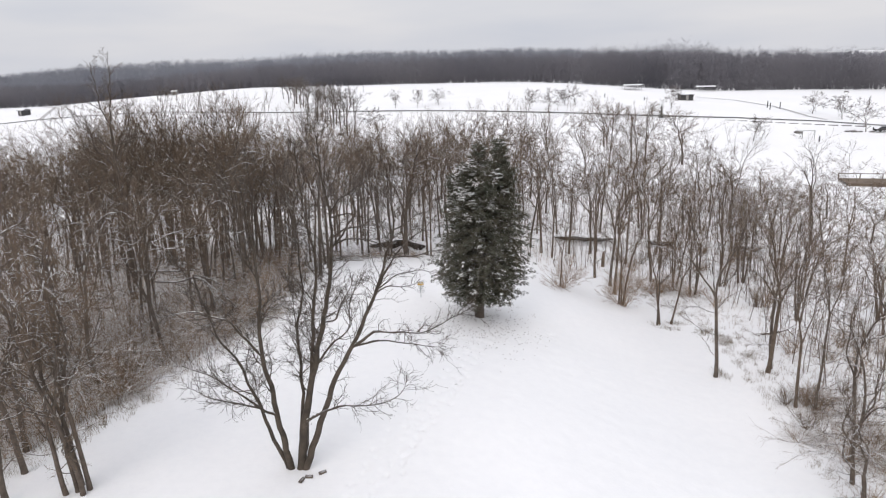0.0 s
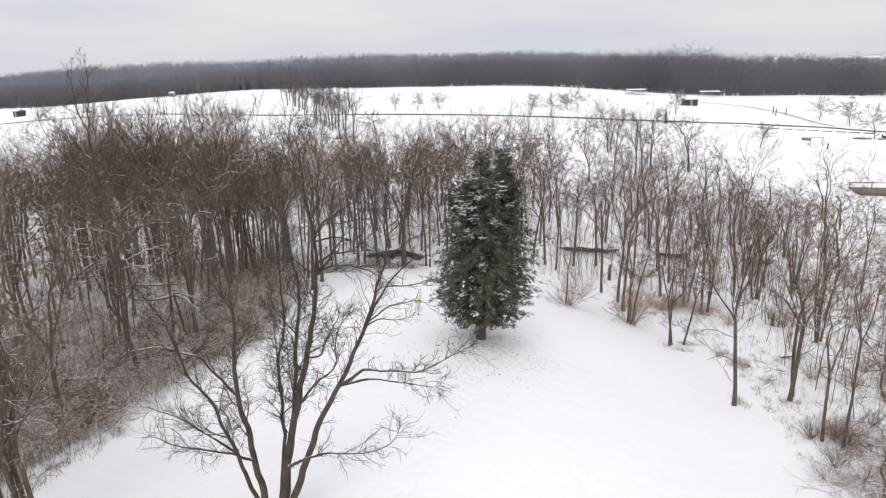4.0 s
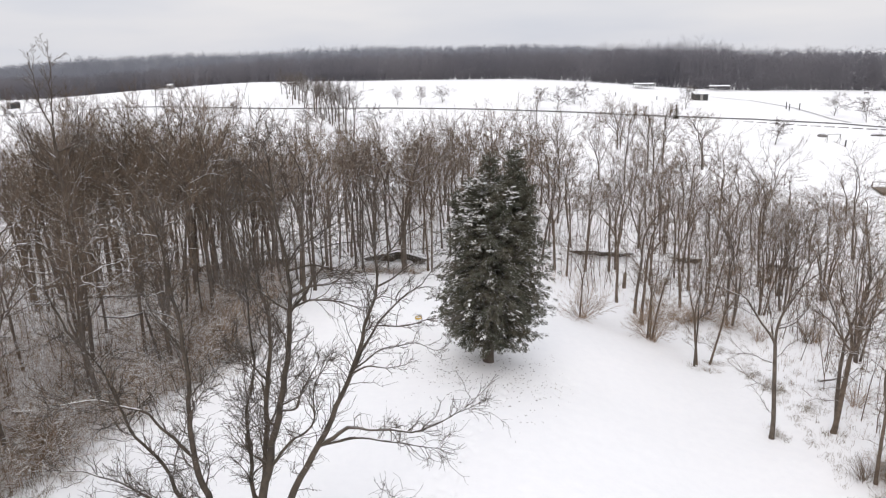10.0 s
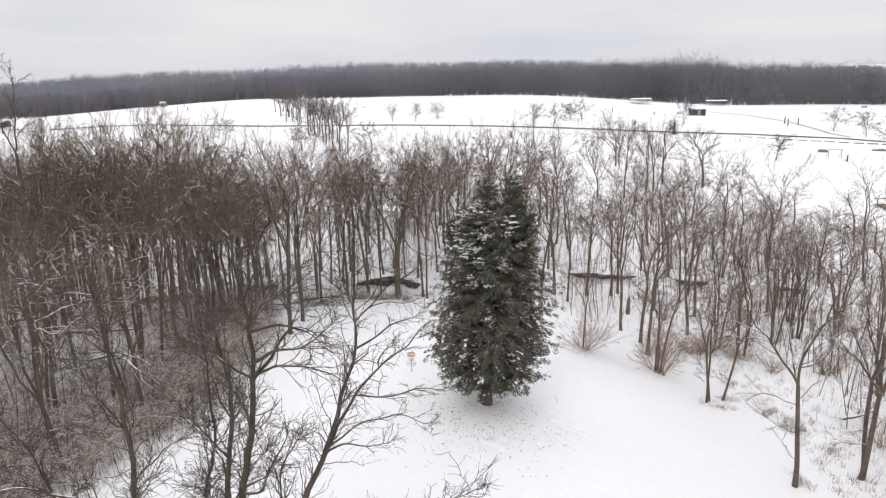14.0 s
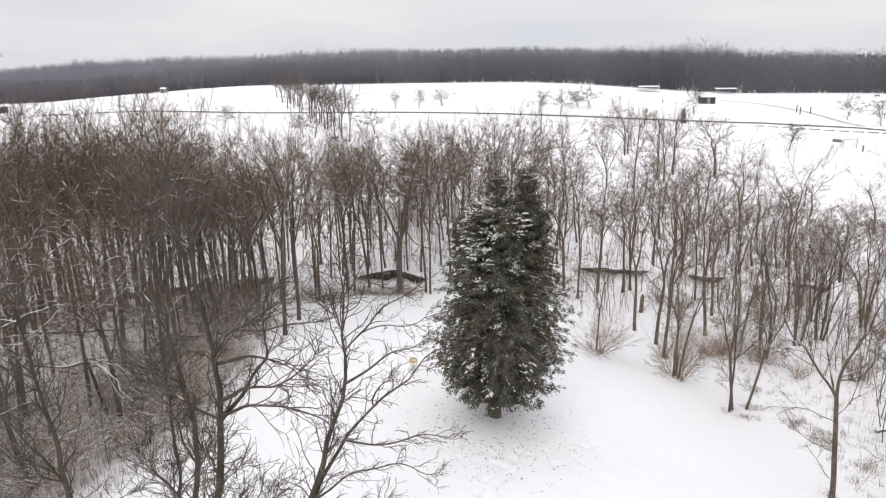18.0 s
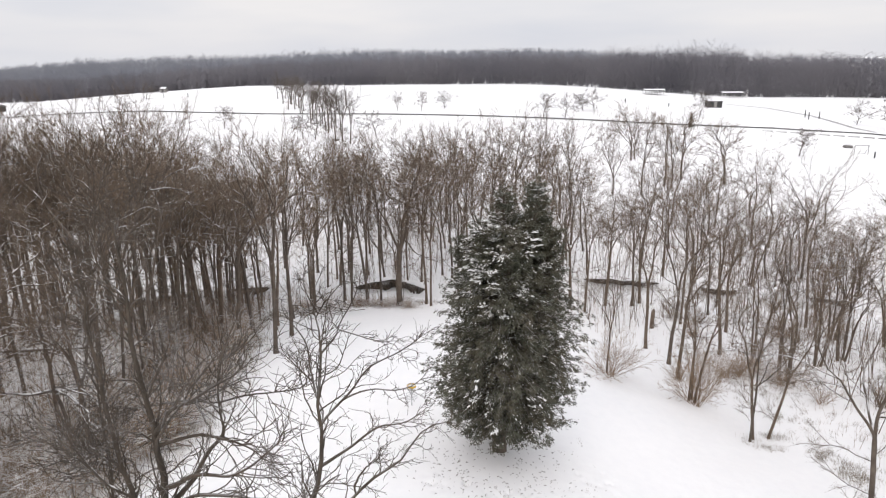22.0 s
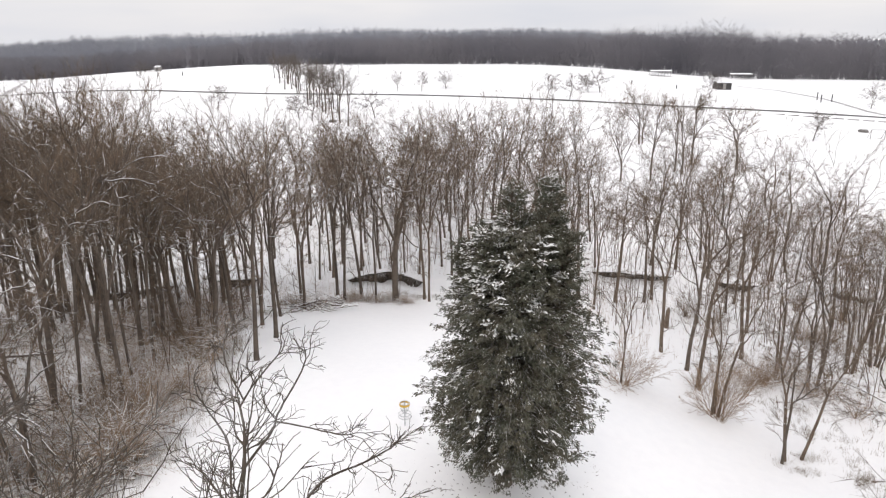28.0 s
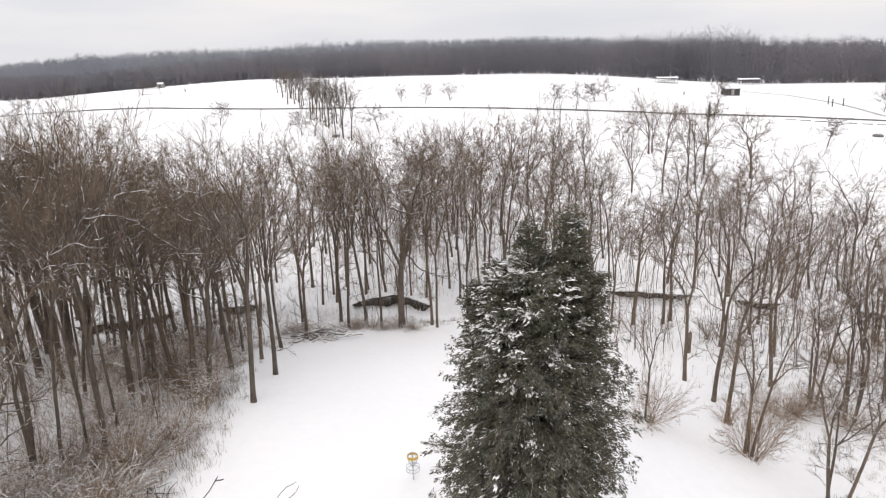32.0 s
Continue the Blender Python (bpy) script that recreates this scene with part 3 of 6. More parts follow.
def many_stemmed_maple():
    rng = random.Random(21)
    root = tagged(new("maple_tree"), "many-stemmed leafless maple alone in the snowy clearing", "tree")
    base = Vector((-8.9, 28.0, height(-8.9, 28.0)))
    root.location = base
    near = lambda way: [(x - base.x, dy, z - base.z) for x, dy, z in way]
    stems = [
        (((-9.3, 0, -0.3), (-10.3, -0.3, 3.0), (-11.1, -0.5, 6.0), (-12.0, -0.9, 7.6), (-12.6, -1.0, 10.0), (-13.2, -1.2, 11.2)), 0.12),
        (((-9.2, 0, -0.3), (-9.7, -0.4, 4.1), (-10.0, -0.6, 7.2), (-9.7, -0.8, 10.2), (-9.9, -1.0, 14.2), (-10.2, -1.0, 15.4)), 0.18),
        (((-8.9, 0.2, -0.3), (-8.5, 0.8, 4.2), (-8.8, 1.4, 7.2), (-8.4, 1.8, 9.0), (-8.7, 2.2, 13.6)), 0.12),
        (((-8.8, 0, -0.3), (-7.9, 0.1, 4.8), (-7.0, 0.3, 8.2), (-6.5, 0.3, 10.8), (-6.35, 0.3, 12.2), (-6.3, 0.1, 13.6), (-6.7, 0.4, 15.2), (-6.9, 0.8, 17.4)), 0.22),
        (((-8.7, 0.2, -0.3), (-8.0, 0.5, 4.8), (-7.5, 0.8, 9.1), (-7.4, 1.0, 10.8), (-7.8, 1.1, 13.0), (-8.1, 1.3, 16.2)), 0.17),
        (((-8.6, 0, -0.3), (-6.9, -0.1, 4.4), (-5.6, -0.1, 6.9), (-4.5, 0.0, 9.3), (-3.95, 0.1, 10.8), (-3.64, 0.3, 11.75), (-3.42, 1.0, 12.5), (-3.57, 1.25, 13.15), (-3.58, 1.45, 13.7),
          (-3.68, 2.15, 14.35), (-3.85, 2.55, 14.65), (-3.97, 2.8, 15.05)), 0.19),
    ]
    mains = [bent(rng, near(w), 34, r * 1.05, 0.015, 0.13) for w, r in stems]
    sweeps = [
        # the low pair reaching over the clearing
        (((-5.6, -0.1, 6.8), (-4.2, -0.4, 7.9), (-3.5, -0.5, 7.85), (-2.0, -0.6, 7.8), (-0.8, -0.7, 8.6), (0.1, -0.8, 9.1)), 0.085),
        (((-5.5, -0.1, 6.9), (-4.1, 0.0, 7.3), (-2.9, 0.0, 7.0), (-1.2, 0.0, 6.8)), 0.07),
        # the second upright and its limbs
        (((-4.4, 0.0, 9.5), (-3.85, 0.3, 10.7), (-3.3, 0.5, 11.4), (-2.85, 0.9, 11.95), (-2.3, 1.15, 12.3), (-1.9, 1.3, 12.6), (-1.6, 1.4, 13.0), (-1.0, 1.6, 13.2)), 0.09),
        (((-3.4, 0.4, 11.25), (-3.1, 0.1, 11.4), (-2.4, 0.0, 11.5), (-1.9, 0.0, 11.7), (-0.8, 0.0, 11.7)), 0.05),
        (((-2.85, 0.9, 11.95), (-2.9, 1.0, 12.3), (-2.3, 1.2, 12.55)), 0.035),
        (((-4.3, 0.0, 9.7), (-3.6, -0.2, 10.1), (-2.7, -0.2, 10.0), (-2.3, -0.3, 10.3)), 0.035),
        (((-4.3, 0.0, 9.8), (-3.3, 0.3, 10.5), (-2.0, 0.5, 10.6), (-1.2, 0.5, 10.4)), 0.03),
        # the upper forks
        (((-3.42, 1.0, 12.5), (-3.0, 1.4, 12.6), (-2.5, 1.4, 13.0), (-1.9, 1.2, 13.4), (-1.5, 1.3, 13.55)), 0.045),
        (((-3.57, 1.25, 13.15), (-3.28, 1.9, 13.45), (-2.95, 2.2, 13.75), (-2.7, 2.5, 13.96), (-2.1, 2.4, 14.4), (-1.7, 2.4, 14.6)), 0.06),
        (((-3.28, 1.9, 13.45), (-2.9, 2.2, 13.5), (-2.2, 2.5, 13.4), (-1.6, 2.6, 13.6)), 0.035),
        (((-3.68, 2.15, 14.35), (-3.5, 2.95, 14.46), (-3.47, 3.2, 14.8), (-3.3, 3.35, 15.05), (-3.1, 3.5, 15.3)), 0.04),
        (((-3.5, 2.95, 14.46), (-3.1, 3.2, 14.3), (-2.7, 3.3, 14.05), (-2.4, 3.4, 14.1)), 0.022),
        (((-3.97, 2.75, 15.0), (-3.7, 3.1, 15.3), (-3.5, 3.2, 15.5)), 0.02),
        (((-3.97, 2.75, 15.0), (-4.2, 3.0, 15.35), (-4.3, 3.2, 15.75)), 0.02),
        (((-3.58, 1.45, 13.7), (-3.95, 2.1, 13.8), (-4.08, 2.55, 14.0), (-4.36, 2.9, 14.5), (-4.6, 3.0, 14.8)), 0.04),
        (((-3.85, 1.9, 13.8), (-4.2, 2.2, 13.95), (-4.45, 2.3, 14.15)), 0.022),
        # limbs of the thickest stem
        (((-6.4, 0.3, 11.7), (-5.9, 0.6, 12.4), (-5.43, 0.8, 12.95), (-5.1, 0.7, 13.5), (-5.4, 0.7, 13.95), (-5.3, 0.8, 14.4), (-5.15, 0.9, 14.9)), 0.075),
        (((-6.35, 0.3, 12.3), (-5.5, 0.0, 12.85), (-4.5, -0.2, 13.0), (-3.8, -0.2, 13.7)), 0.055),
        (((-6.4, 0.3, 11.9), (-5.5, 0.2, 12.3), (-4.5, 0.3, 12.2), (-3.6, 0.3, 11.6)), 0.045),
        (((-5.4, 0.7, 13.9), (-4.6, 0.8, 14.1), (-3.7, 1.0, 14.15)), 0.04),
        (((-5.4, 0.7, 13.95), (-6.1, 0.7, 13.9), (-6.9, 0.5, 13.8)), 0.04),
        (((-6.3, 0.1, 13.3), (-5.3, 0.4, 13.5), (-4.3, 0.4, 12.95)), 0.04),
        (((-6.3, 0.1, 13.6), (-5.7, -0.3, 14.3), (-5.0, -0.5, 14.7), (-4.1, -0.6, 15.3)), 0.045),
        # lower and outer limbs
        (((-8.1, -0.1, 2.7), (-7.2, -0.8, 3.7), (-5.9, -1.4, 4.4), (-4.1, -1.8, 4.7), (-3.1, -2.0, 5.2), (-2.7, -2.1, 6.1)), 0.075),
        (((-7.6, 0.2, 5.8), (-6.3, -0.4, 7.3), (-5.6, -0.7, 7.9), (-5.4, -0.8, 9.6), (-4.9, -0.9, 10.6)), 0.06),
        (((-7.1, 0.3, 8.0), (-6.3, 0.0, 8.2), (-5.9, 0.0, 9.4), (-5.4, 0.1, 10.2)), 0.055),
        (((-10.4, -0.3, 3.6), (-12.0, -1.0, 5.4), (-13.6, -1.4, 6.4), (-14.6, -1.6, 6.5)), 0.065),
        (((-9.9, -0.6, 6.6), (-11.4, -1.2, 8.7), (-12.8, -1.5, 9.2), (-14.2, -1.8, 9.0)), 0.07),
        (((-9.6, -0.3, 3.2), (-10.6, -1.8, 4.6), (-11.6, -3.2, 5.6), (-12.2, -4.0, 6.6)), 0.06),
        (((-8.4, 1.0, 5.5), (-9.2, 2.6, 7.0), (-9.6, 3.8, 8.4)), 0.06),
    ]
    limb = []
    for w, r in sweeps:
        way = near(w)
        first = Vector(way[0])
        spots = [(Vector(a).lerp(Vector(b), f), ra + (rb - ra) * f) for pts, rad in mains + limb for a, b, ra, rb in zip(pts, pts[1:], rad, rad[1:]) for f in (0, 0.25, 0.5, 0.75)]
        host, thick = min(spots, key=lambda q: (q[0] - first).length)
        st = bent(rng, [tuple(host)] + way[1:], 18, min(r * 1.2, thick * 0.85), 0.011, 0.16)
        st[0][0] = tuple(host)
        limb.append(st)
    ends = len(limb)
    for i, st in enumerate(mains[:5]):
        for k in range(10):
            p, d, rr = at_frac(st, 0.26 + 0.72 * (k + rng.random()) / 10)
            limb.append(wander(rng, p, side_way(rng, d, rng.uniform(0.5, 0.95)), rng.uniform(1.4, 2.8), 12, 0.17, 0.03, min(rr * 0.5, 0.04), 0.008))
    for st in mains:
        tube_part("stem", strands_of([st], 9), BARK_MAPLE, root)
    for st in limb:
        tube_part("limb", strands_of([st], 6), BARK_MAPLE, root)
    small, bold = [], []
    for n, st in enumerate(limb + mains):
        slim = 1.0 if 2 <= n < 16 else 1.35
        own = sum((Vector(q) - Vector(p)).length for p, q in zip(st[0], st[0][1:]))
        lo = 0.32 if own > 9 else 0.25
        for k in range(int(3 + (4.5 if own > 9 else 4.2) * own * (1 - lo) * (1 if slim == 1 else 1.25))):
            p, d, rr = at_frac(st, lo + (0.99 - lo) * rng.random() ** 0.8)
            small.append(wander(rng, p, side_way(rng, d, rng.uniform(0.45, 1.0)), rng.uniform(0.3, 0.95) * (1 if own > 2.6 else 0.7) * (1 if slim == 1 else 1.9), 10, 0.22, 0.035, min(rr * 0.6, 0.013 * slim), 0.005 * slim))
            bold.append(slim)
        for k in range(3):
            p, d, rr = at_frac(st, 0.999)
            small.append(wander(rng, p, side_way(rng, d, rng.uniform(0.1, 0.6)), rng.uniform(0.3, 0.75), 8, 0.28, 0.03, 0.009 * slim, 0.005 * slim))
            bold.append(slim)
    twig = []
    for st, slim in zip(small, bold):
        for k in range(6):
            p, d, rr = at_frac(st, 0.15 + 0.85 * rng.random())
            twig.append(wander(rng, p, side_way(rng, d, rng.uniform(0.5, 1.0)), rng.uniform(0.1, 0.34) * (1 if slim == 1 else 1.9), 5, 0.22, 0.02, 0.0052 * slim, 0.0036 * slim))
    tagged(tube_part("crown", strands_of(small, 4) + strands_of(twig, 3), BARK_MAPLE, root, "fine crooked twigs"), kind="stuff")
    tagged(tube_part("snow_cap", snow_lines(rng, limb[:2] + limb[ends - 7:], 0.5, 0.7), FRESH, root, "thin lines of snow"), kind="stuff")
    return root


many_stemmed_maple()


# ---- the cedar ----
def cedar_reach(z):
    """The crown's half width at height z below its separate tops."""
    return float(np.interp(z, (0.8, 1.5, 2.6, 4.2, 5.8, 7.4, 9.0, 10.2, 11.4, 12.4), (1.6, 2.6, 3.25, 3.55, 3.5, 3.3, 3.1, 2.5, 1.85, 1.2)))


def cedar_tree():
    rng = random.Random(5)
    root = tagged(new("cedar_tree"), "tall dark green double-topped cedar dusted with snow", "tree")
    root.location = (-0.05, 50.3, height(0, 50.3))
    # stems: where each leaves the trunk, where it ends, its thickness
    ways = (((0, 0, -0.3), (0.05, 0, 14.1), 0.42), ((0.25, 0, 1.3), (1.65, 0.0, 14.3), 0.26), ((-0.05, 0, 4.0), (-1.9, 0.2, 11.5), 0.15), ((0.7, 0, 4.5), (2.45, -0.2, 12.2), 0.15),
            ((0.2, -0.1, 4.0), (0.4, -1.9, 11.6), 0.14), ((0.5, 0.1, 4.0), (1.0, 1.9, 12.4), 0.14), ((0.0, 0, 5.0), (-0.9, -1.0, 12.3), 0.12), ((0.8, 0, 5.5), (1.9, 1.0, 12.6), 0.12))
    stems = [bent(rng, (a, tuple(Vector(a).lerp(Vector(b), 0.5) + Vector(((b[0] - a[0]) * 0.12, (b[1] - a[1]) * 0.12, 0))), b), 14, r, 0.035, 0.10) for a, b, r in ways]
    for st in stems[:2]:
        tube_part("trunk", strands_of([st], 9), BARK_DARK, root)
    for st in stems[2:]:
        tube_part("limb", strands_of([st], 6), BARK_DARK, root)
    lump = lambda a, z: 1.0 + 0.30 * noise.noise((1.6 * math.cos(a), 1.6 * math.sin(a), z * 0.55)) + 0.30 * noise.noise((3.5 * math.cos(a), 3.5 * math.sin(a), z * 1.3 + 9))
    bough, plume = [], []
    for i in range(1350):
        z = 1.9 + 10.4 * rng.random() ** 0.97
        a = rng.uniform(0, 2 * math.pi)
        rise = rng.uniform(-0.05, 0.35) + 0.5 * smooth(z, 7, 11)
        ln = cedar_reach(z) * lump(a, z) * rng.uniform(0.70, 1.10) * math.hypot(1, 0.5 * rise)
        st = wander(rng, (0.02 + 0.03 * z, 0, z - 0.27 * rise * ln), (math.cos(a), math.sin(a), rise), max(0.4, ln), 6, 0.06, -0.06, 0.03, 0.006)
        bough.append(st)
        for k in range(8):
            p, d, r = at_frac(st, 1 - 0.6 * ((k + rng.random()) / 8) ** 1.3)
            plume.append((p, d, rng.uniform(0.3, 0.66)))
    for n, st in enumerate(stems):
        for k in range(230 if n < 2 else 190):
            f = 0.4 + 0.6 * rng.random() ** 0.8
            p, d, r = at_frac(st, f)
            out = side_way(rng, d, rng.uniform(0.5, 1.1))
            ln = (0.5 + 1.5 * (1 - f)) * rng.uniform(0.5, 1.2)
            tw = wander(rng, p, out, ln, 5, 0.07, 0.02, 0.02, 0.006)
            bough.append(tw)
            for m in range(3):
                q, e, r = at_frac(tw, 1 - 0.6 * (m + rng.random()) / 3)
                plume.append((q, e, rng.uniform(0.28, 0.55)))
    verts, faces, sv, sf = [], [], [], []
    for p, d, ln in plume:
        out = Vector((d.x, d.y, 0.5 * d.z + rng.uniform(-0.6, 0.2))).normalized()
        side = out.cross(Vector((0, 0, 1))).normalized()
        p = p + Vector((rng.gauss(0, 0.11), rng.gauss(0, 0.11), rng.gauss(0, 0.09)))
        for k in range(18):
            w = (out + side * rng.uniform(-0.85, 0.85) + Vector((0, 0, rng.uniform(-0.8, 0.3)))).normalized()
            bl = ln * rng.uniform(0.14, 0.36)
            q = p + side * rng.gauss(0, 0.09) + out * rng.uniform(-0.1, 0.45) * ln + Vector((0, 0, rng.gauss(0, 0.05)))
            t = w.cross(Vector((rng.gauss(0, 0.6), rng.gauss(0, 0.6), 1))).normalized() * rng.uniform(0.018, 0.036)
            at = len(verts)
            m = q + w * bl * 0.45 + Vector((0, 0, 0.015))
            verts += [tuple(q), tuple(m + t), tuple(q + w * bl), tuple(m - t)]
            faces.append((at, at + 1, at + 2, at + 3))
        # snow on some of the sprays, in clumps towards the top
        clump = noise.noise((p.x * 1.1, p.y * 1.1, p.z * 1.1 + 4)) + 0.20 * smooth(p.z, 7, 10.5) * (1 - 0.4 * smooth(p.z, 13, 14)) - 0.12 * smooth(p.x, -0.8, 1.2)
        full = clump > 0.40 - 0.04 * smooth(p.z, 9, 11) and rng.random() < 0.65
        if not full and rng.random() > 0.085 + 0.06 * smooth(p.z, 4, 11):
            continue
        for k in range(rng.randint(3, 6) if full else rng.randint(1, 3)):
            c = p + out * ln * rng.uniform(-0.1, 0.7) + side * rng.gauss(0, 0.10) + Vector((0, 0, 0.05))
            e = (out + side * rng.gauss(0, 0.6)).normalized()
            o = e.cross(Vector((0, 0, 1))).normalized()
            u = o.cross(e)
            big = 1.25 if full else 0.7
            l2, wd, th = rng.uniform(0.06, 0.15) * big, rng.uniform(0.025, 0.055) * big, rng.uniform(0.02, 0.04) * big
            at = len(sv)
            sv += [tuple(c - e * l2), tuple(c + o * wd), tuple(c + e * l2), tuple(c - o * wd), tuple(c + u * th), tuple(c - u * th * 0.5)]
            sf += [(at, at + 1, at + 4), (at + 1, at + 2, at + 4), (at + 2, at + 3, at + 4), (at + 3, at, at + 4), (at + 1, at, at + 5), (at + 2, at + 1, at + 5), (at + 3, at + 2, at + 5), (at, at + 3, at + 5)]
    tagged(tube_part("bough_frame", strands_of(bough, 3), BARK, root), kind="stuff")
    tagged(link_mesh("crown", verts, faces, CEDAR, root, "dark evergreen sprays", smooth=False), kind="stuff")
    tagged(link_mesh("snow_load", sv, sf, FRESH, root, "flecks of fresh snow"), kind="stuff")
    return root


def cedar_litter():
    """Fallen brown sprays and cones on the snow round the cedar."""
    rng = random.Random(64)
    bits = []
    for _ in range(400):
        a, r = rng.uniform(0, 6.28), 1.2 + abs(rng.gauss(0, 2.4))
        x, y = r * math.cos(a) - 0.4, 50.3 + r * math.sin(a) - 1.2 - abs(rng.gauss(0, 1.6))
        z, w, ln = rumpled(x, y) + 0.015, rng.uniform(0, 6.28), rng.uniform(0.05, 0.16)
        d = (math.cos(w) * ln, math.sin(w) * ln)
        bits.append((((x, y, z), (x + d[0] * 0.5, y + d[1] * 0.5, z + 0.03), (x + d[0], y + d[1], z)), (0.012, 0.02, 0.008), 3))
    tagged(tube_part("cedar_litter", bits, BARK), "brown bits of fallen cedar litter on the snow", "litter", kind="stuff")


cedar_tree()
cedar_litter()


# ---- trees and bushes round the clearing ----
rng = random.Random(33)
def tall_open_tree(x, y, k=1.0, turn=0.0, label="tall forked leafless tree rising above the wood", seed=177):
    """A lone tree that forks high up into two upright leaders over the rest of the wood."""
    rng = random.Random(seed)
    root = tagged(new("bare_tree"), label, "tree", "edge trees")
    root.location, root.rotation_euler, root.scale = (x, y, height(x, y)), (0, 0, turn), (k, k, k)
    trunk = bent(rng, ((0, 0, -0.3), (0.15, 0, 8), (-0.1, 0, 13), (0, 0, 16.6)), 16, 0.24, 0.10, 0.12)
    ways = (((0, 0, 16.2), (-0.8, 0.1, 18.4), (-1.2, 0.3, 22.1)), ((0, 0, 16.5), (0.45, -0.2, 18.8), (0.7, 0.0, 22.4)), ((0, 0, 14.6), (1.8, 0.4, 15.3), (3.4, 0.5, 15.6)),
            ((-0.05, 0, 14.0), (-1.9, 0.2, 15.6), (-3.2, -0.2, 17.8)), ((0, 0, 13.0), (0.6, 1.6, 15.2), (0.8, 2.2, 18.0)), ((-0.1, 0, 12.6), (-0.9, -1.4, 14.6), (-1.2, -2.0, 17.4)))
    limbs = [bent(rng, w, 14, 0.07, 0.018, 0.22) for w in ways]
    side = branch_out(rng, limbs, 13, 0.15, 0.98, 0.6, 0.36, 6, 0.14, 0.05, 0.6, 0.010, 0.5)
    twig = branch_out(rng, side, 6, 0.2, 1.0, 0.6, 0.5, 4, 0.14, 0.04, 0.7, 0.008)
    fine = branch_out(rng, twig, 4, 0.25, 1.0, 0.6, 0.55, 3, 0.12, 0.02, 0.8, 0.006)
    tube_part("trunk", strands_of([trunk], 9), BARK_DARK, root)
    for st in limbs:
        tube_part("limb", strands_of([st], 6), BARK_DARK, root)
    tagged(tube_part("crown", strands_of(side + twig + fine, 3), BARK_DARK, root, "fine bare twigs"), kind="stuff")


TALL = "tall slender leafless tree in snowy woodland"
PROTO = []
for k in range(10):
    PROTO.append(bare_tree(random.Random(100 + k), TALL, group="woodland trees", h=16.0, r=(0.11, 0.14, 0.18, 0.12, 0.16)[k % 5], crown_from=(0.38, 0.48, 0.42, 0.34)[k % 4], leaders=(3, 2, 3)[k % 3],
                           spread=(0.85, 0.7, 1.0)[k % 3], wood=(BARK, BARK_DARK)[k % 2], wob=0.075, fine=0.0065))
STOUT = [bare_tree(random.Random(170 + k), "stout dark leafless tree at the edge of the clearing", group="edge trees", h=16.0, r=0.21, crown_from=0.42, leaders=4, spread=0.85, wood=BARK_DARK, wob=0.06, fine=0.0065, twiggy=(10, 7)) for k in range(2)]
OAK = [bare_tree(random.Random(180), "thick-trunked leafless oak with heavy limbs behind the clearing", group="edge trees", h=16.0, r=0.34, crown_from=0.36, leaders=4, spread=1.15, sides=(4, 3, 1), wood=BARK_DARK, wob=0.10, fine=0.007)]
VASE = [bare_tree(random.Random(160 + k), "open vase-shaped leafless tree beyond the creek", group="woodland trees", h=16.0, r=0.24, crown_from=(0.22, 0.30, 0.26)[k], leaders=(4, 3, 4)[k], spread=(0.95, 0.85, 0.75)[k], snowy=0, wood=BARK_DARK, wob=0.07, fine=0.012, twiggy=(9, 6)) for k in range(3)]
FAN = [bare_tree(random.Random(165 + k), "leafless tree of several stems from one base", group="woodland trees", h=14.0, r=0.10, crown_from=0.42, leaders=2, spread=0.75, stems=(3, 4, 5)[k], sides=(2, 2, 1), splay=(0.09, 0.12, 0.15)[k], wood=(BARK, BARK_DARK, BARK)[k], wob=0.075, fine=0.006, twiggy=(6, 4)) for k in range(3)]
THIN = [bare_tree(random.Random(130 + k), TALL, group="woodland trees", h=16.0, r=0.15, crown_from=(0.42, 0.34)[k % 2], leaders=(2, 3)[k % 2], spread=0.85, sides=(2, 2, 1), twiggy=(4, 3), snowy=0, wood=(BARK_DARK, BARK)[k % 2], fine=0.0105) for k in range(4)]
SNOWY = [bare_tree(random.Random(190 + k), "snow-lined leafless tree in a clump beside the clearing", group="edge trees", h=14.0, r=0.16, crown_from=0.34, leaders=3, spread=1.15,
                   lean=0.05, split=True, snowy=0.9, wood=BARK_DARK, fine=0.006, wob=0.10, twiggy=(8, 5)) for k in range(2)]
OPEN = [bare_tree(random.Random(150 + k), "crooked snow-flecked leafless tree at the wood's edge", group="edge trees", h=14.0, r=0.16, crown_from=0.32, leaders=3, spread=1.05,
                  lean=0.06, split=True, snowy=0.7, wood=BARK_DARK, fine=0.0055, wob=0.12, twiggy=(8, 5)) for k in range(4)]
BUSH = [shrub(random.Random(200 + k), "leafless bush with fine twigs growing from the snow", 2.6, 26, 0.75, (TWIG, TWIG_RED)[k % 2], "brush", droop=-0.02) for k in range(4)]
ROUND = [shrub(random.Random(240 + k), "rounded leafless bush with fine reddish twigs", 2.7, 44, 1.1, TWIG_RED, "brush", droop=0.0, fork=(8, 6), thin=0.55) for k in range(2)]
BRAMBLE = [shrub(random.Random(220 + k), "tangled leafless bramble thicket at the wood's edge", 2.4, 36, 1.2, TWIG_RED, "brush", name="bramble_thicket", droop=-0.10, capped=0.7) for k in range(3)]


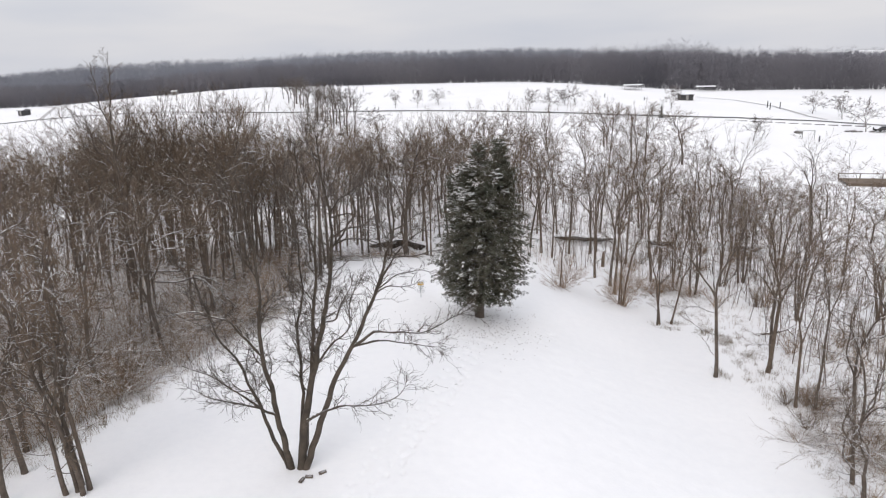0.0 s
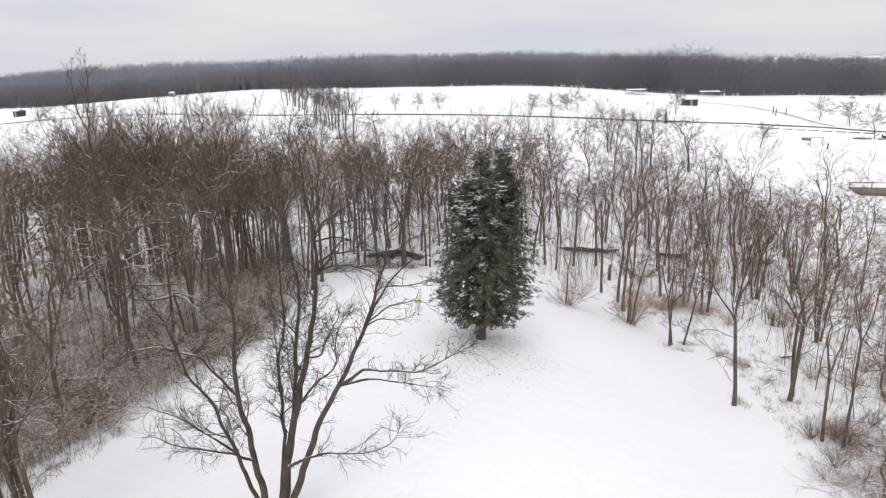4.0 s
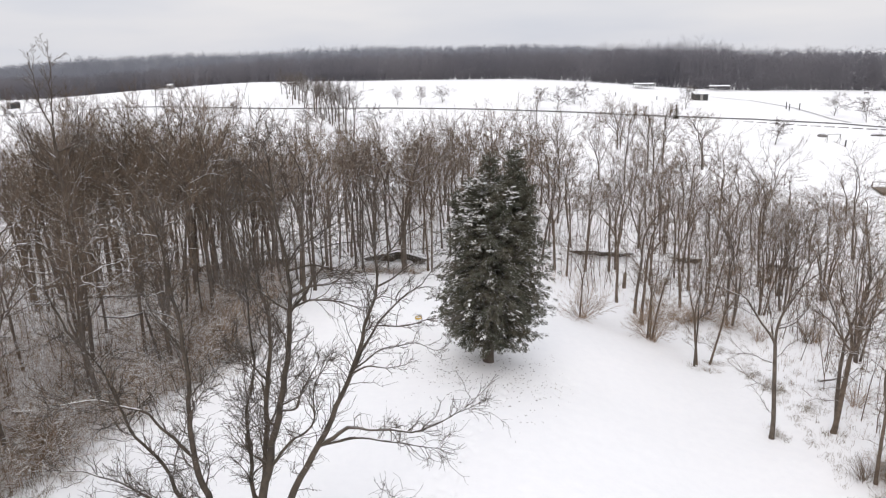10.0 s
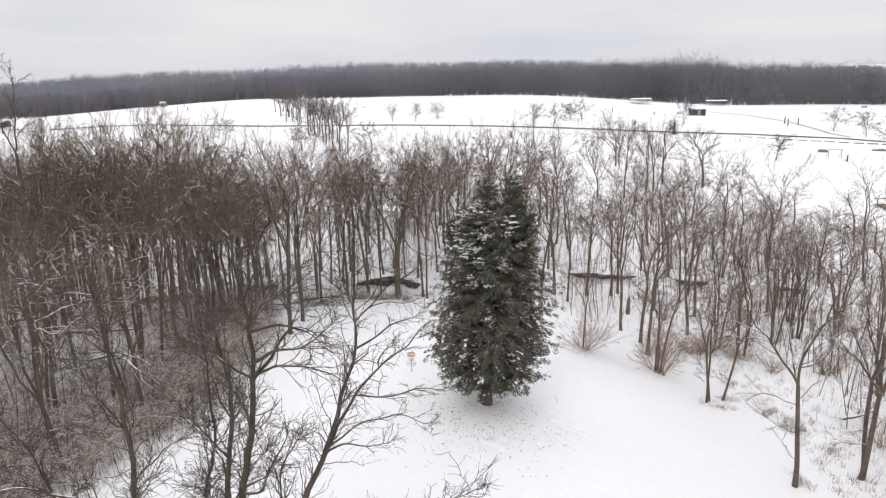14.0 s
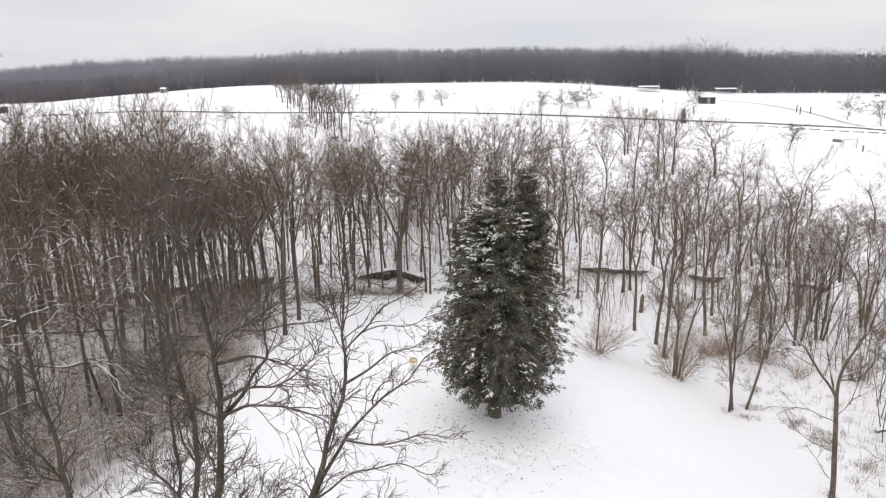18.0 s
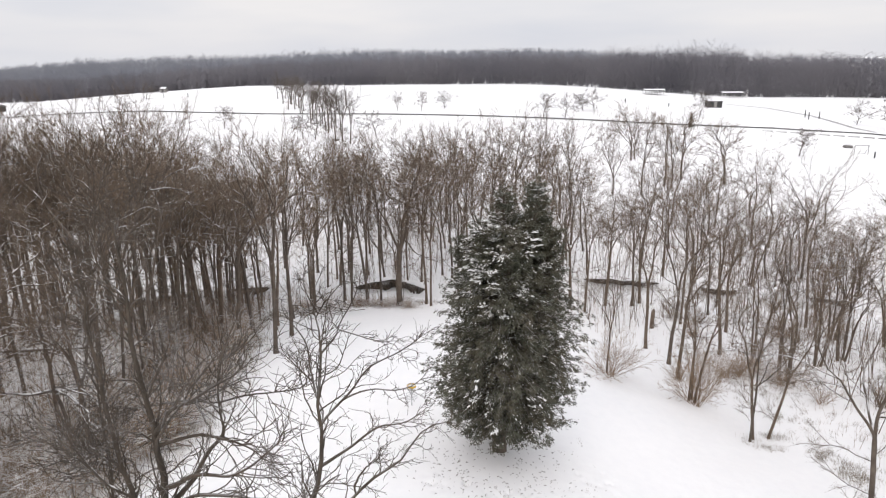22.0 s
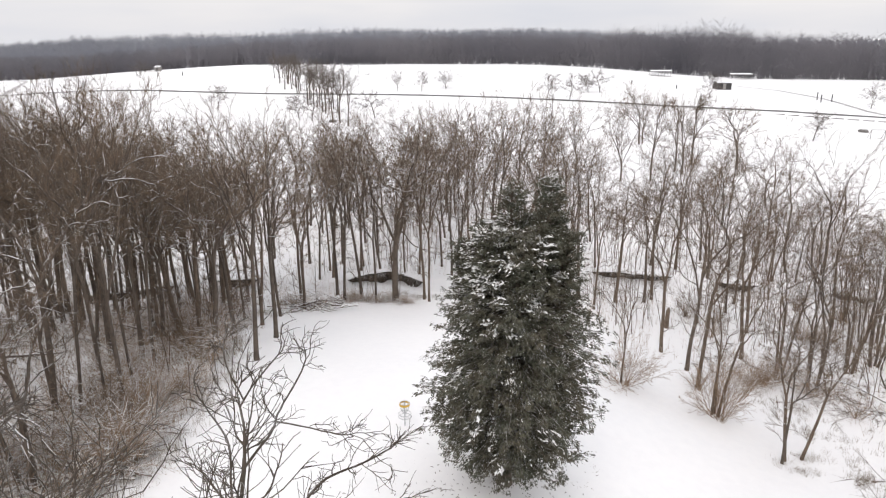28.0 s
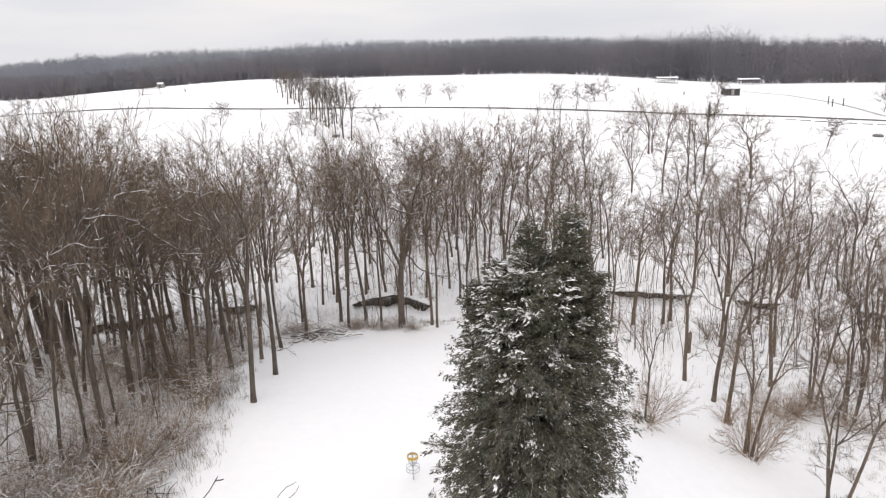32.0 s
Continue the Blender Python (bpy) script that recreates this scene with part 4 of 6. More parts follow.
def tree_at(kinds, x, y, tall, wide=None, tilt=None, label=""):
    if abs(y - creek_y(x) + 1.4) < 1.9:
        y += 3.8
    ob = rng.choice(kinds)
    full = 14.0 if ob in OPEN + SNOWY + FAN else 16.0
    put_copy(ob, x, y, tall / full, rng.uniform(0, 6.28), wide or rng.uniform(0.8, 1.1), tilt or (rng.gauss(0, 0.025), rng.gauss(0, 0.025)), label)


def canopy(x, y):
    """How high the wood's canopy stands over the ground."""
    if x < 6:
        u = x * 49 / max(14.0, y - 26)
        return float(np.interp(u, (-60, -52, -38, -33, -31, -29, -27, -24, -19, -14, -8, 4), (18.5, 18.5, 20.0, 20.8, 19.5, 16, 17.5, 18.5, 18.6, 17.2, 18.2, 18.0))) + 0.12 * max(-15.0, min(y - 75, 15))
    u = x - 0.33 * (y - 75)
    return float(np.interp(u, (8, 16, 19, 20.5, 24, 30, 36, 46), (19, 19.5, 18, 16.2, 15, 13.4, 14.5, 13))) - 0.1 * max(-15.0, y - 75)


EDGE = "slender leafless tree standing at the edge of the snowy clearing"
# single trees along the clearing's right side and its end: x, y, height, width
for x, y, hh, w, tx, ty in ((18.85, 49.2, 15.5, 1.0, 0.0, 0.05), (16.5, 59.6, 12.5, 0.75, 0.0, 0.04), (16.8, 60.0, 13.0, 0.7, 0.0, 0.10), (18.0, 60.5, 13.0, 0.85, 0.0, 0.16), (23.3, 50.3, 14.5, 1.0, 0.0, 0.13), (23.8, 51.0, 14.0, 0.9, 0.0, 0.02),
                            (24.0, 43.4, 15.0, 0.9, 0.0, 0.05), (23.1, 44.4, 14.0, 1.0, 0.0, 0.02), (7.9, 65.7, 10.0, 0.5, 0.0, 0.0)):
    tree_at(PROTO, x, y, hh, w, (tx, ty), EDGE)
for k, (x, y, hh) in enumerate(((-16.5, 62.7, 17.6), (-17.2, 68.6, 18.4))):
    put(STOUT[k], x, y, hh / 16, 2.0 * k, wide=0.82)
# behind the clearing
put(OAK[0], -11.0, 86.5, 18.8 / 16, 0.6, wide=1.0)
for x, y in ((-20.2, 84.6), (-19.2, 93.8), (-16.6, 92.7), (-13.0, 86.4), (-8.2, 87.2), (-7.6, 86.4), (-20.2, 96.2), (-17.4, 88.2), (-22.6, 76.0), (-23.7, 75.1), (-26.1, 82.0), (-31.0, 84.0),
             (-19.7, 63.7), (-24.3, 62.5), (-23.1, 53.8), (-24.4, 53.5), (-21.6, 55.4), (-5.0, 91.0), (-3.6, 90.0), (-1.5, 93.0), (2.0, 92.0)):
    tree_at(PROTO, x, y, canopy(x, y) * rng.uniform(0.94, 1.03), rng.uniform(0.85, 1.1))
for x, y in ((12.8, 75.5), (8.6, 86.0), (14.1, 89.4), (15.0, 90.3), (14.0, 72.1), (14.0, 68.9), (23.0, 89.7), (21.7, 81.9), (21.4, 73.4), (29.2, 93.5), (6.0, 92.0), (19.4, 76.0), (17.9, 84.0), (11.1, 88.8)):
    tree_at(PROTO + FAN[:1], x, y, min(17.5, canopy(x, y)) * rng.uniform(0.88, 1.0), rng.uniform(0.8, 1.05))
for x, y in ((13.9, 64.4), (22.7, 70.5), (26.8, 73.9), (29.4, 75.2), (30.4, 62.0), (33.5, 68.5), (35.0, 79.0), (38.0, 62.0), (32.0, 86.0)):
    tree_at(FAN, x, y, min(15.5, canopy(x, y)) * rng.uniform(0.86, 1.0), rng.uniform(0.85, 1.15))
for x, y, hh, w in ((-5.3, 130.4, 16.5, 0.95), (1.9, 132.9, 18.0, 0.85), (6.0, 136.4, 17.5, 0.75), (12.0, 143.1, 15.3, 0.7), (19.4, 140.5, 15.0, 0.7), (27.3, 168.4, 13.8, 0.85), (28.2, 169.6, 12.5, 0.7), (24.4, 140.5, 16.0, 0.65),
                    (29.8, 147.0, 14.2, 0.8), (30.9, 145.8, 13.2, 0.75), (41.5, 150.0, 12.8, 1.15), (-9.0, 122.0, 17.0, 0.9), (-2.0, 118.0, 16.5, 0.85), (-14.5, 118.0, 16.0, 0.8)):
    tree_at(VASE, x, y, hh, w, (0.0, 0.0))

for x, y in ((-21.0, 70.0), (-20.0, 73.4), (-22.6, 67.6), (-19.8, 77.4), (-24.2, 71.2), (-18.8, 81.2), (-16.0, 85.6), (-14.6, 87.0), (-22.0, 78.5), (-21.4, 65.0), (-23.8, 64.2)):
    tree_at(PROTO, x, y, canopy(x, y) * rng.uniform(0.86, 1.0))
# the clump of stems and the crooked trees on the left of the clearing
for x, y, hh, tx, ty in ((-19.4, 25.6, 14.5, 0.02, -0.03), (-18.9, 25.8, 15.0, -0.03, 0.03), (-19.8, 25.3, 12.5, 0.03, -0.09), (-19.0, 25.3, 12.0, -0.03, 0.08), (-19.5, 26.1, 13.5, 0.0, 0.0)):
    tree_at(SNOWY, x, y, hh, 0.8, (tx, ty), "snow-flecked leafless tree in a clump beside the clearing")
tall_open_tree(-31.3, 54.0, 0.95)
tall_open_tree(-24.9, 60.0, 0.82, 0.3, "crooked forked leafless tree standing in the wood", 178)
for x, y in ((-36.0, 71.4), (-35.0, 74.6), (-38.0, 73.6), (-34.2, 71.0), (-37.4, 69.4), (-36.6, 77.2), (-34.6, 68.2), (-38.8, 76.0), (-33.4, 70.0), (-35.2, 72.8), (-39.6, 71.4)):
    tree_at(STOUT, x, y, rng.uniform(19.0, 20.4), 0.9, (0.0, 0.0), "tall dense leafless tree rising above the wood")
for x, y in ((-36.0, 64.0), (-38.5, 66.0), (-40.0, 69.5), (-42.0, 72.0), (-44.0, 76.0), (-35.0, 60.0), (-41.0, 65.5), (-46.0, 79.0), (-38.0, 61.0), (-43.5, 68.5)):
    tree_at(PROTO + STOUT, x, y, float(np.interp(y, (54, 62, 70, 80), (18.6, 19.0, 20.0, 22.2))) * rng.uniform(0.95, 1.02), 0.85, None, "tall crooked leafless tree in the snowy wood")
for x, y in ((-33.4, 77.4), (-31.6, 66.4), (-30.4, 78.4), (-28.6, 83.2)):
    tree_at(PROTO, x, y, canopy(x, y) * rng.uniform(0.88, 0.96), 0.95)
for x, y, hh in ((-24.8, 65.6, 18.5), (-26.2, 67.8, 18.7), (-23.6, 61.4, 17.9)):
    tree_at(PROTO, x, y, hh, 0.95)
for x, y, hh in ((-24.3, 36.0, 15.5), (-27.0, 31.0, 16.0), (-24.5, 29.0, 14.0), (-29.0, 26.0, 15.5), (-33.0, 34.0, 16.5), (-22.6, 41.5, 14.5), (-21.2, 47.5, 14.0), (-25.8, 46.0, 15.5)):
    tree_at(OPEN, x, y, hh, 0.95, (rng.gauss(0, 0.04), rng.gauss(0, 0.04)))
for x, y, hh in ((22.6, 35.0, 9.0), (23.6, 37.5, 11.0), (25.5, 41.0, 14.0), (25.0, 34.0, 10.0), (22.0, 32.5, 7.0)):
    tree_at(OPEN, x, y, hh, 0.9, (0.03, -0.06), "crooked leafless tree on the snowy slope")

LEFT = poisson(rng, 142, lambda x, y: x < wood_edge(y) - 1.2 and (y < 88 or x < -16), (-56, -17, 24, 88), lambda x, y: 2.1 if x > -44 else 2.4)
MID = poisson(rng, 48, lambda x, y: y > back_edge(x) + 3, (-24, 12, 84, 122), 2.2)
RIGHT = poisson(rng, 22, lambda x, y: y > 80 or (x > 36 and y > 40), (14, 48, 40, 104), 2.8)
REST = []
for x, y in LEFT:
    if x < -41 or y > 80:
        REST.append((x, y))
    elif x < -36 or rng.random() < (0.72 if y < 62 else 0.85):
        tree_at(PROTO, x, y, canopy(x, y) * rng.uniform(0.74, 0.98), rng.uniform(0.62, 0.9) if y < 62 else None)
for x, y in MID + RIGHT:
    if y > 97:
        REST.append((x, y))
    else:
        tree_at(PROTO, x, y, min(17.5, canopy(x, y)) * rng.uniform(0.72, 0.98))


def joined_wood(name, label, spots):
    """Trees deeper in the wood, one mesh for the trunks and one for the twigs."""
    root = tagged(new(name), label, "woodland", kind="stuff")
    for key, mat in (("trunk", BARK_DARK), ("crown", TWIG)):
        vs, fs, ts, at = [], [], [], 0
        shapes = []
        for ob in THIN:
            me = next(c for c in ob.children if c.name.startswith(key)).data
            v = np.empty(len(me.vertices) * 3)
            me.vertices.foreach_get("co", v)
            lo = np.empty(len(me.loops), dtype=int)
            me.loops.foreach_get("vertex_index", lo)
            size = np.empty(len(me.polygons), dtype=int)
            me.polygons.foreach_get("loop_total", size)
            nq = 4 * int((size == 4).sum())
            shapes.append((v.reshape(-1, 3), lo[:nq].reshape(-1, 4), lo[nq:].reshape(-1, 3)))
        r = random.Random(55)
        for x, y in spots:
            v, f, f3 = shapes[r.randrange(len(shapes))]
            a, tall, wide = r.uniform(0, 6.28), min(17.5, canopy(x, y)) * r.uniform(0.74, 0.98) / 16, r.uniform(0.8, 1.1)
            c, s_ = math.cos(a) * wide, math.sin(a) * wide
            w = np.stack([v[:, 0] * c - v[:, 1] * s_ + x, v[:, 0] * s_ + v[:, 1] * c + y, v[:, 2] * tall + height(x, y) - 0.08], axis=1)
            vs.append(w)
            fs.append(f + at)
            ts.append(f3 + at)
            at += len(w)
        me = bpy.data.meshes.new(key)
        fill_mesh(me, np.concatenate(vs), np.concatenate(fs), np.concatenate(ts))
        me.materials.append(mat)
        ob = tagged(new(key, me), kind="stuff")
        ob.parent = root


away = lambda x, y: abs(y - creek_y(x) + 1.4) > 1.9
DEEP = poisson(rng, 105, lambda x, y: (x < -56 or y > 88) and away(x, y), (-110, -14, 40, 130), 3.3)
DEEP += poisson(rng, 26, lambda x, y: (y > 104 or x > 48) and away(x, y), (14, 84, 60, 130), 4.2)
joined_wood("deep_woodland", "leafless trees standing deep in the snowy wood", DEEP + [p for p in REST if away(*p)])

# thin saplings and stubble on the wood's floor
under = random.Random(91)
stubble = []
for _ in range(16000):
    x, y = under.uniform(-75, 60), under.uniform(26, 128)
    wooded = (x < wood_edge(y) - 0.5 if y < 74 else y > back_edge(min(x, 12)) + 2) if x < 12 else (y > 74 or (x > 23 and y > 34))
    if not wooded or (-16.5 < x < 22 and -6.5 < y - creek_y(x) < 0.4):
        continue
    z, hh = height(x, y), under.uniform(0.5, 2.6) * (1 if x < 12 else 0.6)
    top = (x + under.gauss(0, 0.15) * hh, y + under.gauss(0, 0.15) * hh, z + hh)
    stubble.append(((((x, y, z - 0.1)), top), (0.014, 0.004), 3))
    for _k in range(5):
        f = under.uniform(0.25, 0.9)
        p = tuple(a + (b - a) * f for a, b in zip((x, y, z), top))
        stubble.append(((p, (p[0] + under.gauss(0, 0.3) * hh * 0.6, p[1] + under.gauss(0, 0.3) * hh * 0.6, p[2] + hh * under.uniform(0.1, 0.3))), (0.009, 0.003), 3))
tagged(tube_part("undergrowth", stubble, TWIG_RED), "thin bare saplings and stubble on the wood's floor", "undergrowth", kind="stuff")
sapling = []
for _ in range(3000):
    x, y = under.uniform(-50, 42), under.uniform(28, 122)
    wooded = (x < wood_edge(y) - 0.5 if y < 74 else y > back_edge(min(x, 12)) + 2) if x < 12 else (y > 78 or (x > 25 and y > 40))
    if not wooded or -6.5 < y - creek_y(x) < 0.4 or (x < -17 and under.random() < 0.75):
        continue
    hh = under.uniform(2.6, 7.5)
    stem = wander(under, (x, y, height(x, y) - 0.1), (under.gauss(0, 0.1), under.gauss(0, 0.1), 1), hh, 6, 0.07, 0.08, 0.011 + hh * 0.0045, 0.006)
    sapling.append((stem[0], stem[1], 3))
    for _k in range(11):
        p, d, r = at_frac(stem, under.uniform(0.2, 0.98))
        st = wander(under, p, side_way(under, d, under.uniform(0.5, 1.0)), hh * under.uniform(0.1, 0.26), 3, 0.15, 0.02, 0.009, 0.005)
        sapling.append((st[0], st[1], 3))
tagged(tube_part("saplings", sapling, TWIG), "slender bare saplings standing among the trees", "undergrowth", kind="stuff")

# a low haze of brush under the trees on the left
haze = []
for k in range(6200):
    y = under.uniform(24, 66) if k % 3 else under.uniform(26, 52)
    x = wood_edge(y) - 0.4 - 19 * under.random() ** (1.7 if k % 3 else 1.1)
    z = height(x, y)
    hh = under.uniform(0.9, 3.4) * (0.7 + 0.6 * noise.noise((x * 0.25, y * 0.25, 3)))
    bow = (under.gauss(0, 0.34) * hh, under.gauss(0, 0.34) * hh)
    mid, top = (x + bow[0] * 0.35, y + bow[1] * 0.35, z + hh * 0.6), (x + bow[0], y + bow[1], z + hh)
    haze.append((((x, y, z - 0.1), mid, top), (0.012, 0.008, 0.004), 3))
    for _k in range(6):
        f = under.uniform(0.2, 1.0)
        p = tuple(a + (b - a) * f for a, b in zip(mid if f > 0.6 else (x, y, z + 0.3), top))
        haze.append(((p, (p[0] + under.gauss(0, 0.34) * hh, p[1] + under.gauss(0, 0.34) * hh, p[2] + hh * under.uniform(-0.08, 0.22))), (0.007, 0.0035), 3))
brush = tagged(tube_part("brush", haze, BRUSH), "dense haze of fine snow-dusted brush under the trees", "undergrowth", kind="stuff")
caps = []
for pts, rad, _s in haze:
    a, b = Vector(pts[-2]), Vector(pts[-1])
    if under.random() < 0.6 and abs(b.z - a.z) < 0.6 * (b - a).length:
        up = Vector((0, 0, 0.012))
        caps.append(((tuple(a.lerp(b, 0.2) + up), tuple(a.lerp(b, 0.4) + up * 1.4), tuple(a.lerp(b, 0.6) + up)), (0.007, 0.014, 0.006), 3))
tagged(tube_part("snow_cap", caps, FRESH, brush, "thin lines of snow"), kind="stuff")

# brush along the edges of the wood
for i in range(95):
    y = rng.uniform(24, 78)
    x = wood_edge(y) - abs(rng.gauss(0, 6.0 if y < 50 else 3.8)) - 1.0
    put_copy(rng.choice(BRAMBLE if i % 4 else BUSH), x, y, rng.uniform(0.8, 1.45), rng.uniform(0, 6.28), rng.uniform(1.0, 1.5))
for i in range(16):
    x = rng.uniform(-16.6, -9.5)
    put_copy(rng.choice(BRAMBLE), x, 85.2 + abs(rng.gauss(0, 1.2)), rng.uniform(0.35, 0.75) * (1 if x < -13 else 0.6), rng.uniform(0, 6.28), rng.uniform(0.5, 0.8))
for i in range(8):
    put_copy(rng.choice(BRAMBLE), rng.uniform(-21.5, -17.5), rng.uniform(82.5, 86.5), rng.uniform(0.4, 0.7), rng.uniform(0, 6.28), 0.7)
for i in range(22):
    put_copy(rng.choice(BUSH + BRAMBLE), rng.uniform(21.3, 27), rng.uniform(31, 46), rng.uniform(0.5, 1.0), rng.uniform(0, 6.28), rng.uniform(0.8, 1.1))
for i in range(34):
    x, y = rng.uniform(15, 42), rng.uniform(36, 92)
    if x > 23.5 - smooth(y, 55, 75) * 7:
        put_copy(rng.choice(BUSH + BRAMBLE[:1]), x, y, rng.uniform(0.6, 1.1), rng.uniform(0, 6.28), rng.uniform(0.8, 1.1))
put(ROUND[0], 8.1, 65.4, 1.4, 0.4, wide=1.2)
put(ROUND[1], 14.0, 63.8, 2.0, 1.4, wide=1.15)
for x, y, sc in ((18.4, 70.4, 1.0), (20.6, 71.8, 1.0), (22.2, 69.4, 0.9)):
    put_copy(ROUND[int(x) % 2], x, y, sc, x * 7, 1.0)
for x, y, s in ((13.9, 68.4, 0.9), (19.4, 71.0, 1.0)):
    put_copy(BUSH[1], x, y, s, x * 9, 0.95, label="upright leafless thicket at the clearing's end")
spots = [(-50.0, 60.0), (-44.0, 70.0), (-38.0, 58.0), (-52.0, 84.0), (-33.0, 76.0), (-60.0, 96.0), (30.0, 84.0), (36.0, 100.0), (42.0, 78.0), (-70.0, 90.0), (-64.0, 104.0), (34.0, 112.0), (46.0, 96.0),
         (-31.0, 29.0), (-34.0, 46.0), (-30.0, 51.0), (30.5, 46.0)]
for ob, (x, y) in zip(PROTO + THIN + OPEN + SNOWY, spots + [(-31.5, 40.0), (-22.4, 24.6), (-23.2, 27.0)]):
    put(ob, x, y)
for ob, (x, y) in zip(VASE + FAN, ((-12.0, 128.0), (34.0, 152.0), (9.0, 126.0), (-38.5, 41.0), (31.0, 80.5), (36.5, 58.0))):
    put(ob, x, y, 0.9, wide=0.9)
for ob, (x, y) in zip(BUSH + BRAMBLE, ((-26.0, 48.0), (-27.0, 52.0), (28.0, 66.0), (-24.0, 58.0), (-23.0, 44.0), (-25.0, 38.0), (-26.0, 33.0))):
    put(ob, x, y)


# ---- the far field ----
def road_strip(name, pts, width, label, mat=None):
    """A strip laid along the ground through the given waypoints."""
    line = []
    for (xa, ya), (xb, yb) in zip(pts, pts[1:]):
        n = max(2, int(math.hypot(xb - xa, yb - ya) / 3))
        line += [(xa + (xb - xa) * i / n, ya + (yb - ya) * i / n) for i in range(n)]
    line.append(pts[-1])
    verts, quads = [], []
    for i, (x, y) in enumerate(line):
        a, b = line[max(0, i - 1)], line[min(len(line) - 1, i + 1)]
        dx, dy = b[0] - a[0], b[1] - a[1]
        ln = math.hypot(dx, dy)
        for s in (-1, 1):
            wob = width * (0.5 + 0.08 * noise.noise((x * 0.2, s * 7, 0)))
            px, py = x - dy / ln * s * wob, y + dx / ln * s * wob
            verts.append((px, py, rumpled(px, py) + 0.14))
        if i:
            q = 2 * i
            quads.append((q - 2, q, q + 1, q - 1))
    ob = link_mesh(name, verts, quads, mat or GRAVEL)
    return tagged(ob, label, "road", kind="structure")


road_strip("road", [(-260, 205), (-173, 229), (-162, 231.6), (-114, 234.8), (-72, 230.7), (-44, 228.3), (-9.7, 223.2), (15.4, 218.9), (39, 214.3), (73, 214), (96, 210), (111, 202.3), (180, 172)], 1.5, "narrow wet gravel lane crossing the snowy field")
road_strip("path_1", [(76, 269), (88, 261.6), (95, 243), (96.2, 219), (99, 212)], 0.9, "worn footpath across the snowy field", PATHWAY)
road_strip("path_2", [(-160, 232), (-172, 255), (-184, 278), (-205, 300)], 1.6, "narrow track climbing the snowy field", PATHWAY)
SAP = [bare_tree(random.Random(300 + k), "young leafless tree planted in the snowy field", group="field trees", h=8.0, r=0.11, crown_from=0.28, leaders=4, spread=1.1, sides=(3, 2, 1), twiggy=(4, 2), twigmat=TWIG_FIELD, wood=BARK_DARK, snowy=0, fine=0.020) for k in range(2)]
for i, (x, y, s) in enumerate(((-33.4, 234, 0.8), (-25.9, 233, 0.8), (-18.9, 237, 0.75), (66.2, 178.5, 0.8), (100, 225, 0.95), (104.3, 214.6, 0.95), (100.3, 192.3, 1.2), (11.2, 222.8, 0.9), (17.2, 219.7, 1.0), (23.9, 234.6, 0.7), (27.3, 234.7, 0.9), (57.3, 228.9, 1.0),
                               (-47.7, 189, 1.0), (-51.3, 190.6, 0.8), (-32.8, 192.7, 0.9), (-78, 205, 0.8), (-133, 268, 0.8))):
    (put(SAP[i], x, y, s) if i < 2 else put_copy(SAP[i % 2], x, y, s, i * 1.7, 1.2))
CLUMP = [bare_tree(random.Random(320 + k), "leafless tree in a clump on the snowy field", group="field clump", h=12.0, r=0.17, crown_from=0.36, leaders=3, spread=0.8, sides=(2, 2, 1), twiggy=(3, 2), twigmat=TWIG_FIELD, wood=BARK_DARK, snowy=0, fine=0.016) for k in range(2)]
for i in range(34):
    f = (i // 2) / 17
    x, y = -80 + 44 * f + rng.gauss(0, 1.2), 266 - 86 * f + rng.gauss(0, 3)
    tall = 0.72 + 0.5 * f * f + rng.gauss(0, 0.06)
    (put(CLUMP[i], x, y, tall) if i < 2 else put_copy(CLUMP[i % 2], x, y, tall, rng.uniform(0, 6.28), 1.0))


def far_wood(name, label, count, spots, tall, mat, seed, bits=40, thick=1.0):
    """Far woodland: leafless trees with rounded crowns of upward twigs, one mesh."""
    rng = np.random.RandomState(seed)
    rr = random.Random(seed)
    strands = []
    for _ in range(count):
        x, y = spots(rr)
        z = height(x, y)
        hh = tall(x, y) * rr.uniform(0.82, 1.0) * (1 + 0.10 * noise.noise((x * 0.07, y * 0.07, seed)) + 0.07 * noise.noise((x * 0.009, y * 0.009, seed + 5)))
        strands.append((((x, y, z - 0.5), (x + rr.gauss(0, 0.5), y, z + hh * 0.8)), (0.13, 0.04), 3))
        a = rng.uniform(0, 2 * math.pi, bits)
        wide = rng.uniform(0.0, 1.0, bits) ** 0.5
        f = rng.uniform(0.04, 0.92, bits)
        for i in range(bits):
            # each twig runs from its place inside the crown out to the rounded rim
            rim = hh * 0.36 * wide[i]
            roof = hh * (0.5 + 0.5 * math.sqrt(max(0.0, 1 - wide[i] ** 2)))
            z0 = f[i] * roof
            z1 = z0 + (roof - z0) * min(1.0, 0.2 + 0.55 * f[i])
            c, s_ = math.cos(a[i]), math.sin(a[i])
            strands.append((((x + c * rim * 0.2, y + s_ * rim * 0.2, z + z0), (x + c * rim, y + s_ * rim, z + z1)), (0.065 * thick, 0.02 * thick), 3))
    ob = tube_part(name, strands, mat)
    return tagged(ob, label, "woodland", kind="stuff")


def front_line(x):
    return 335 + 20 * math.sin(x * 0.012 + 2) - 0.05 * max(0, x) - 12 * smooth(x, 10, 70) + 0.16 * max(0, -x - 120)


def wood_spot(rr):
    x = rr.uniform(-480, 480)
    return x, front_line(x) + 110 * rr.random() ** 1.5


def thicket_spot(rr):
    x = rr.uniform(-420, 420)
    return x, front_line(x) + rr.uniform(-2.0, 2.0)


def ridge_spot(rr):
    y = rr.uniform(500, 1000)
    return rr.uniform(-1.0, 0.95) * y, y


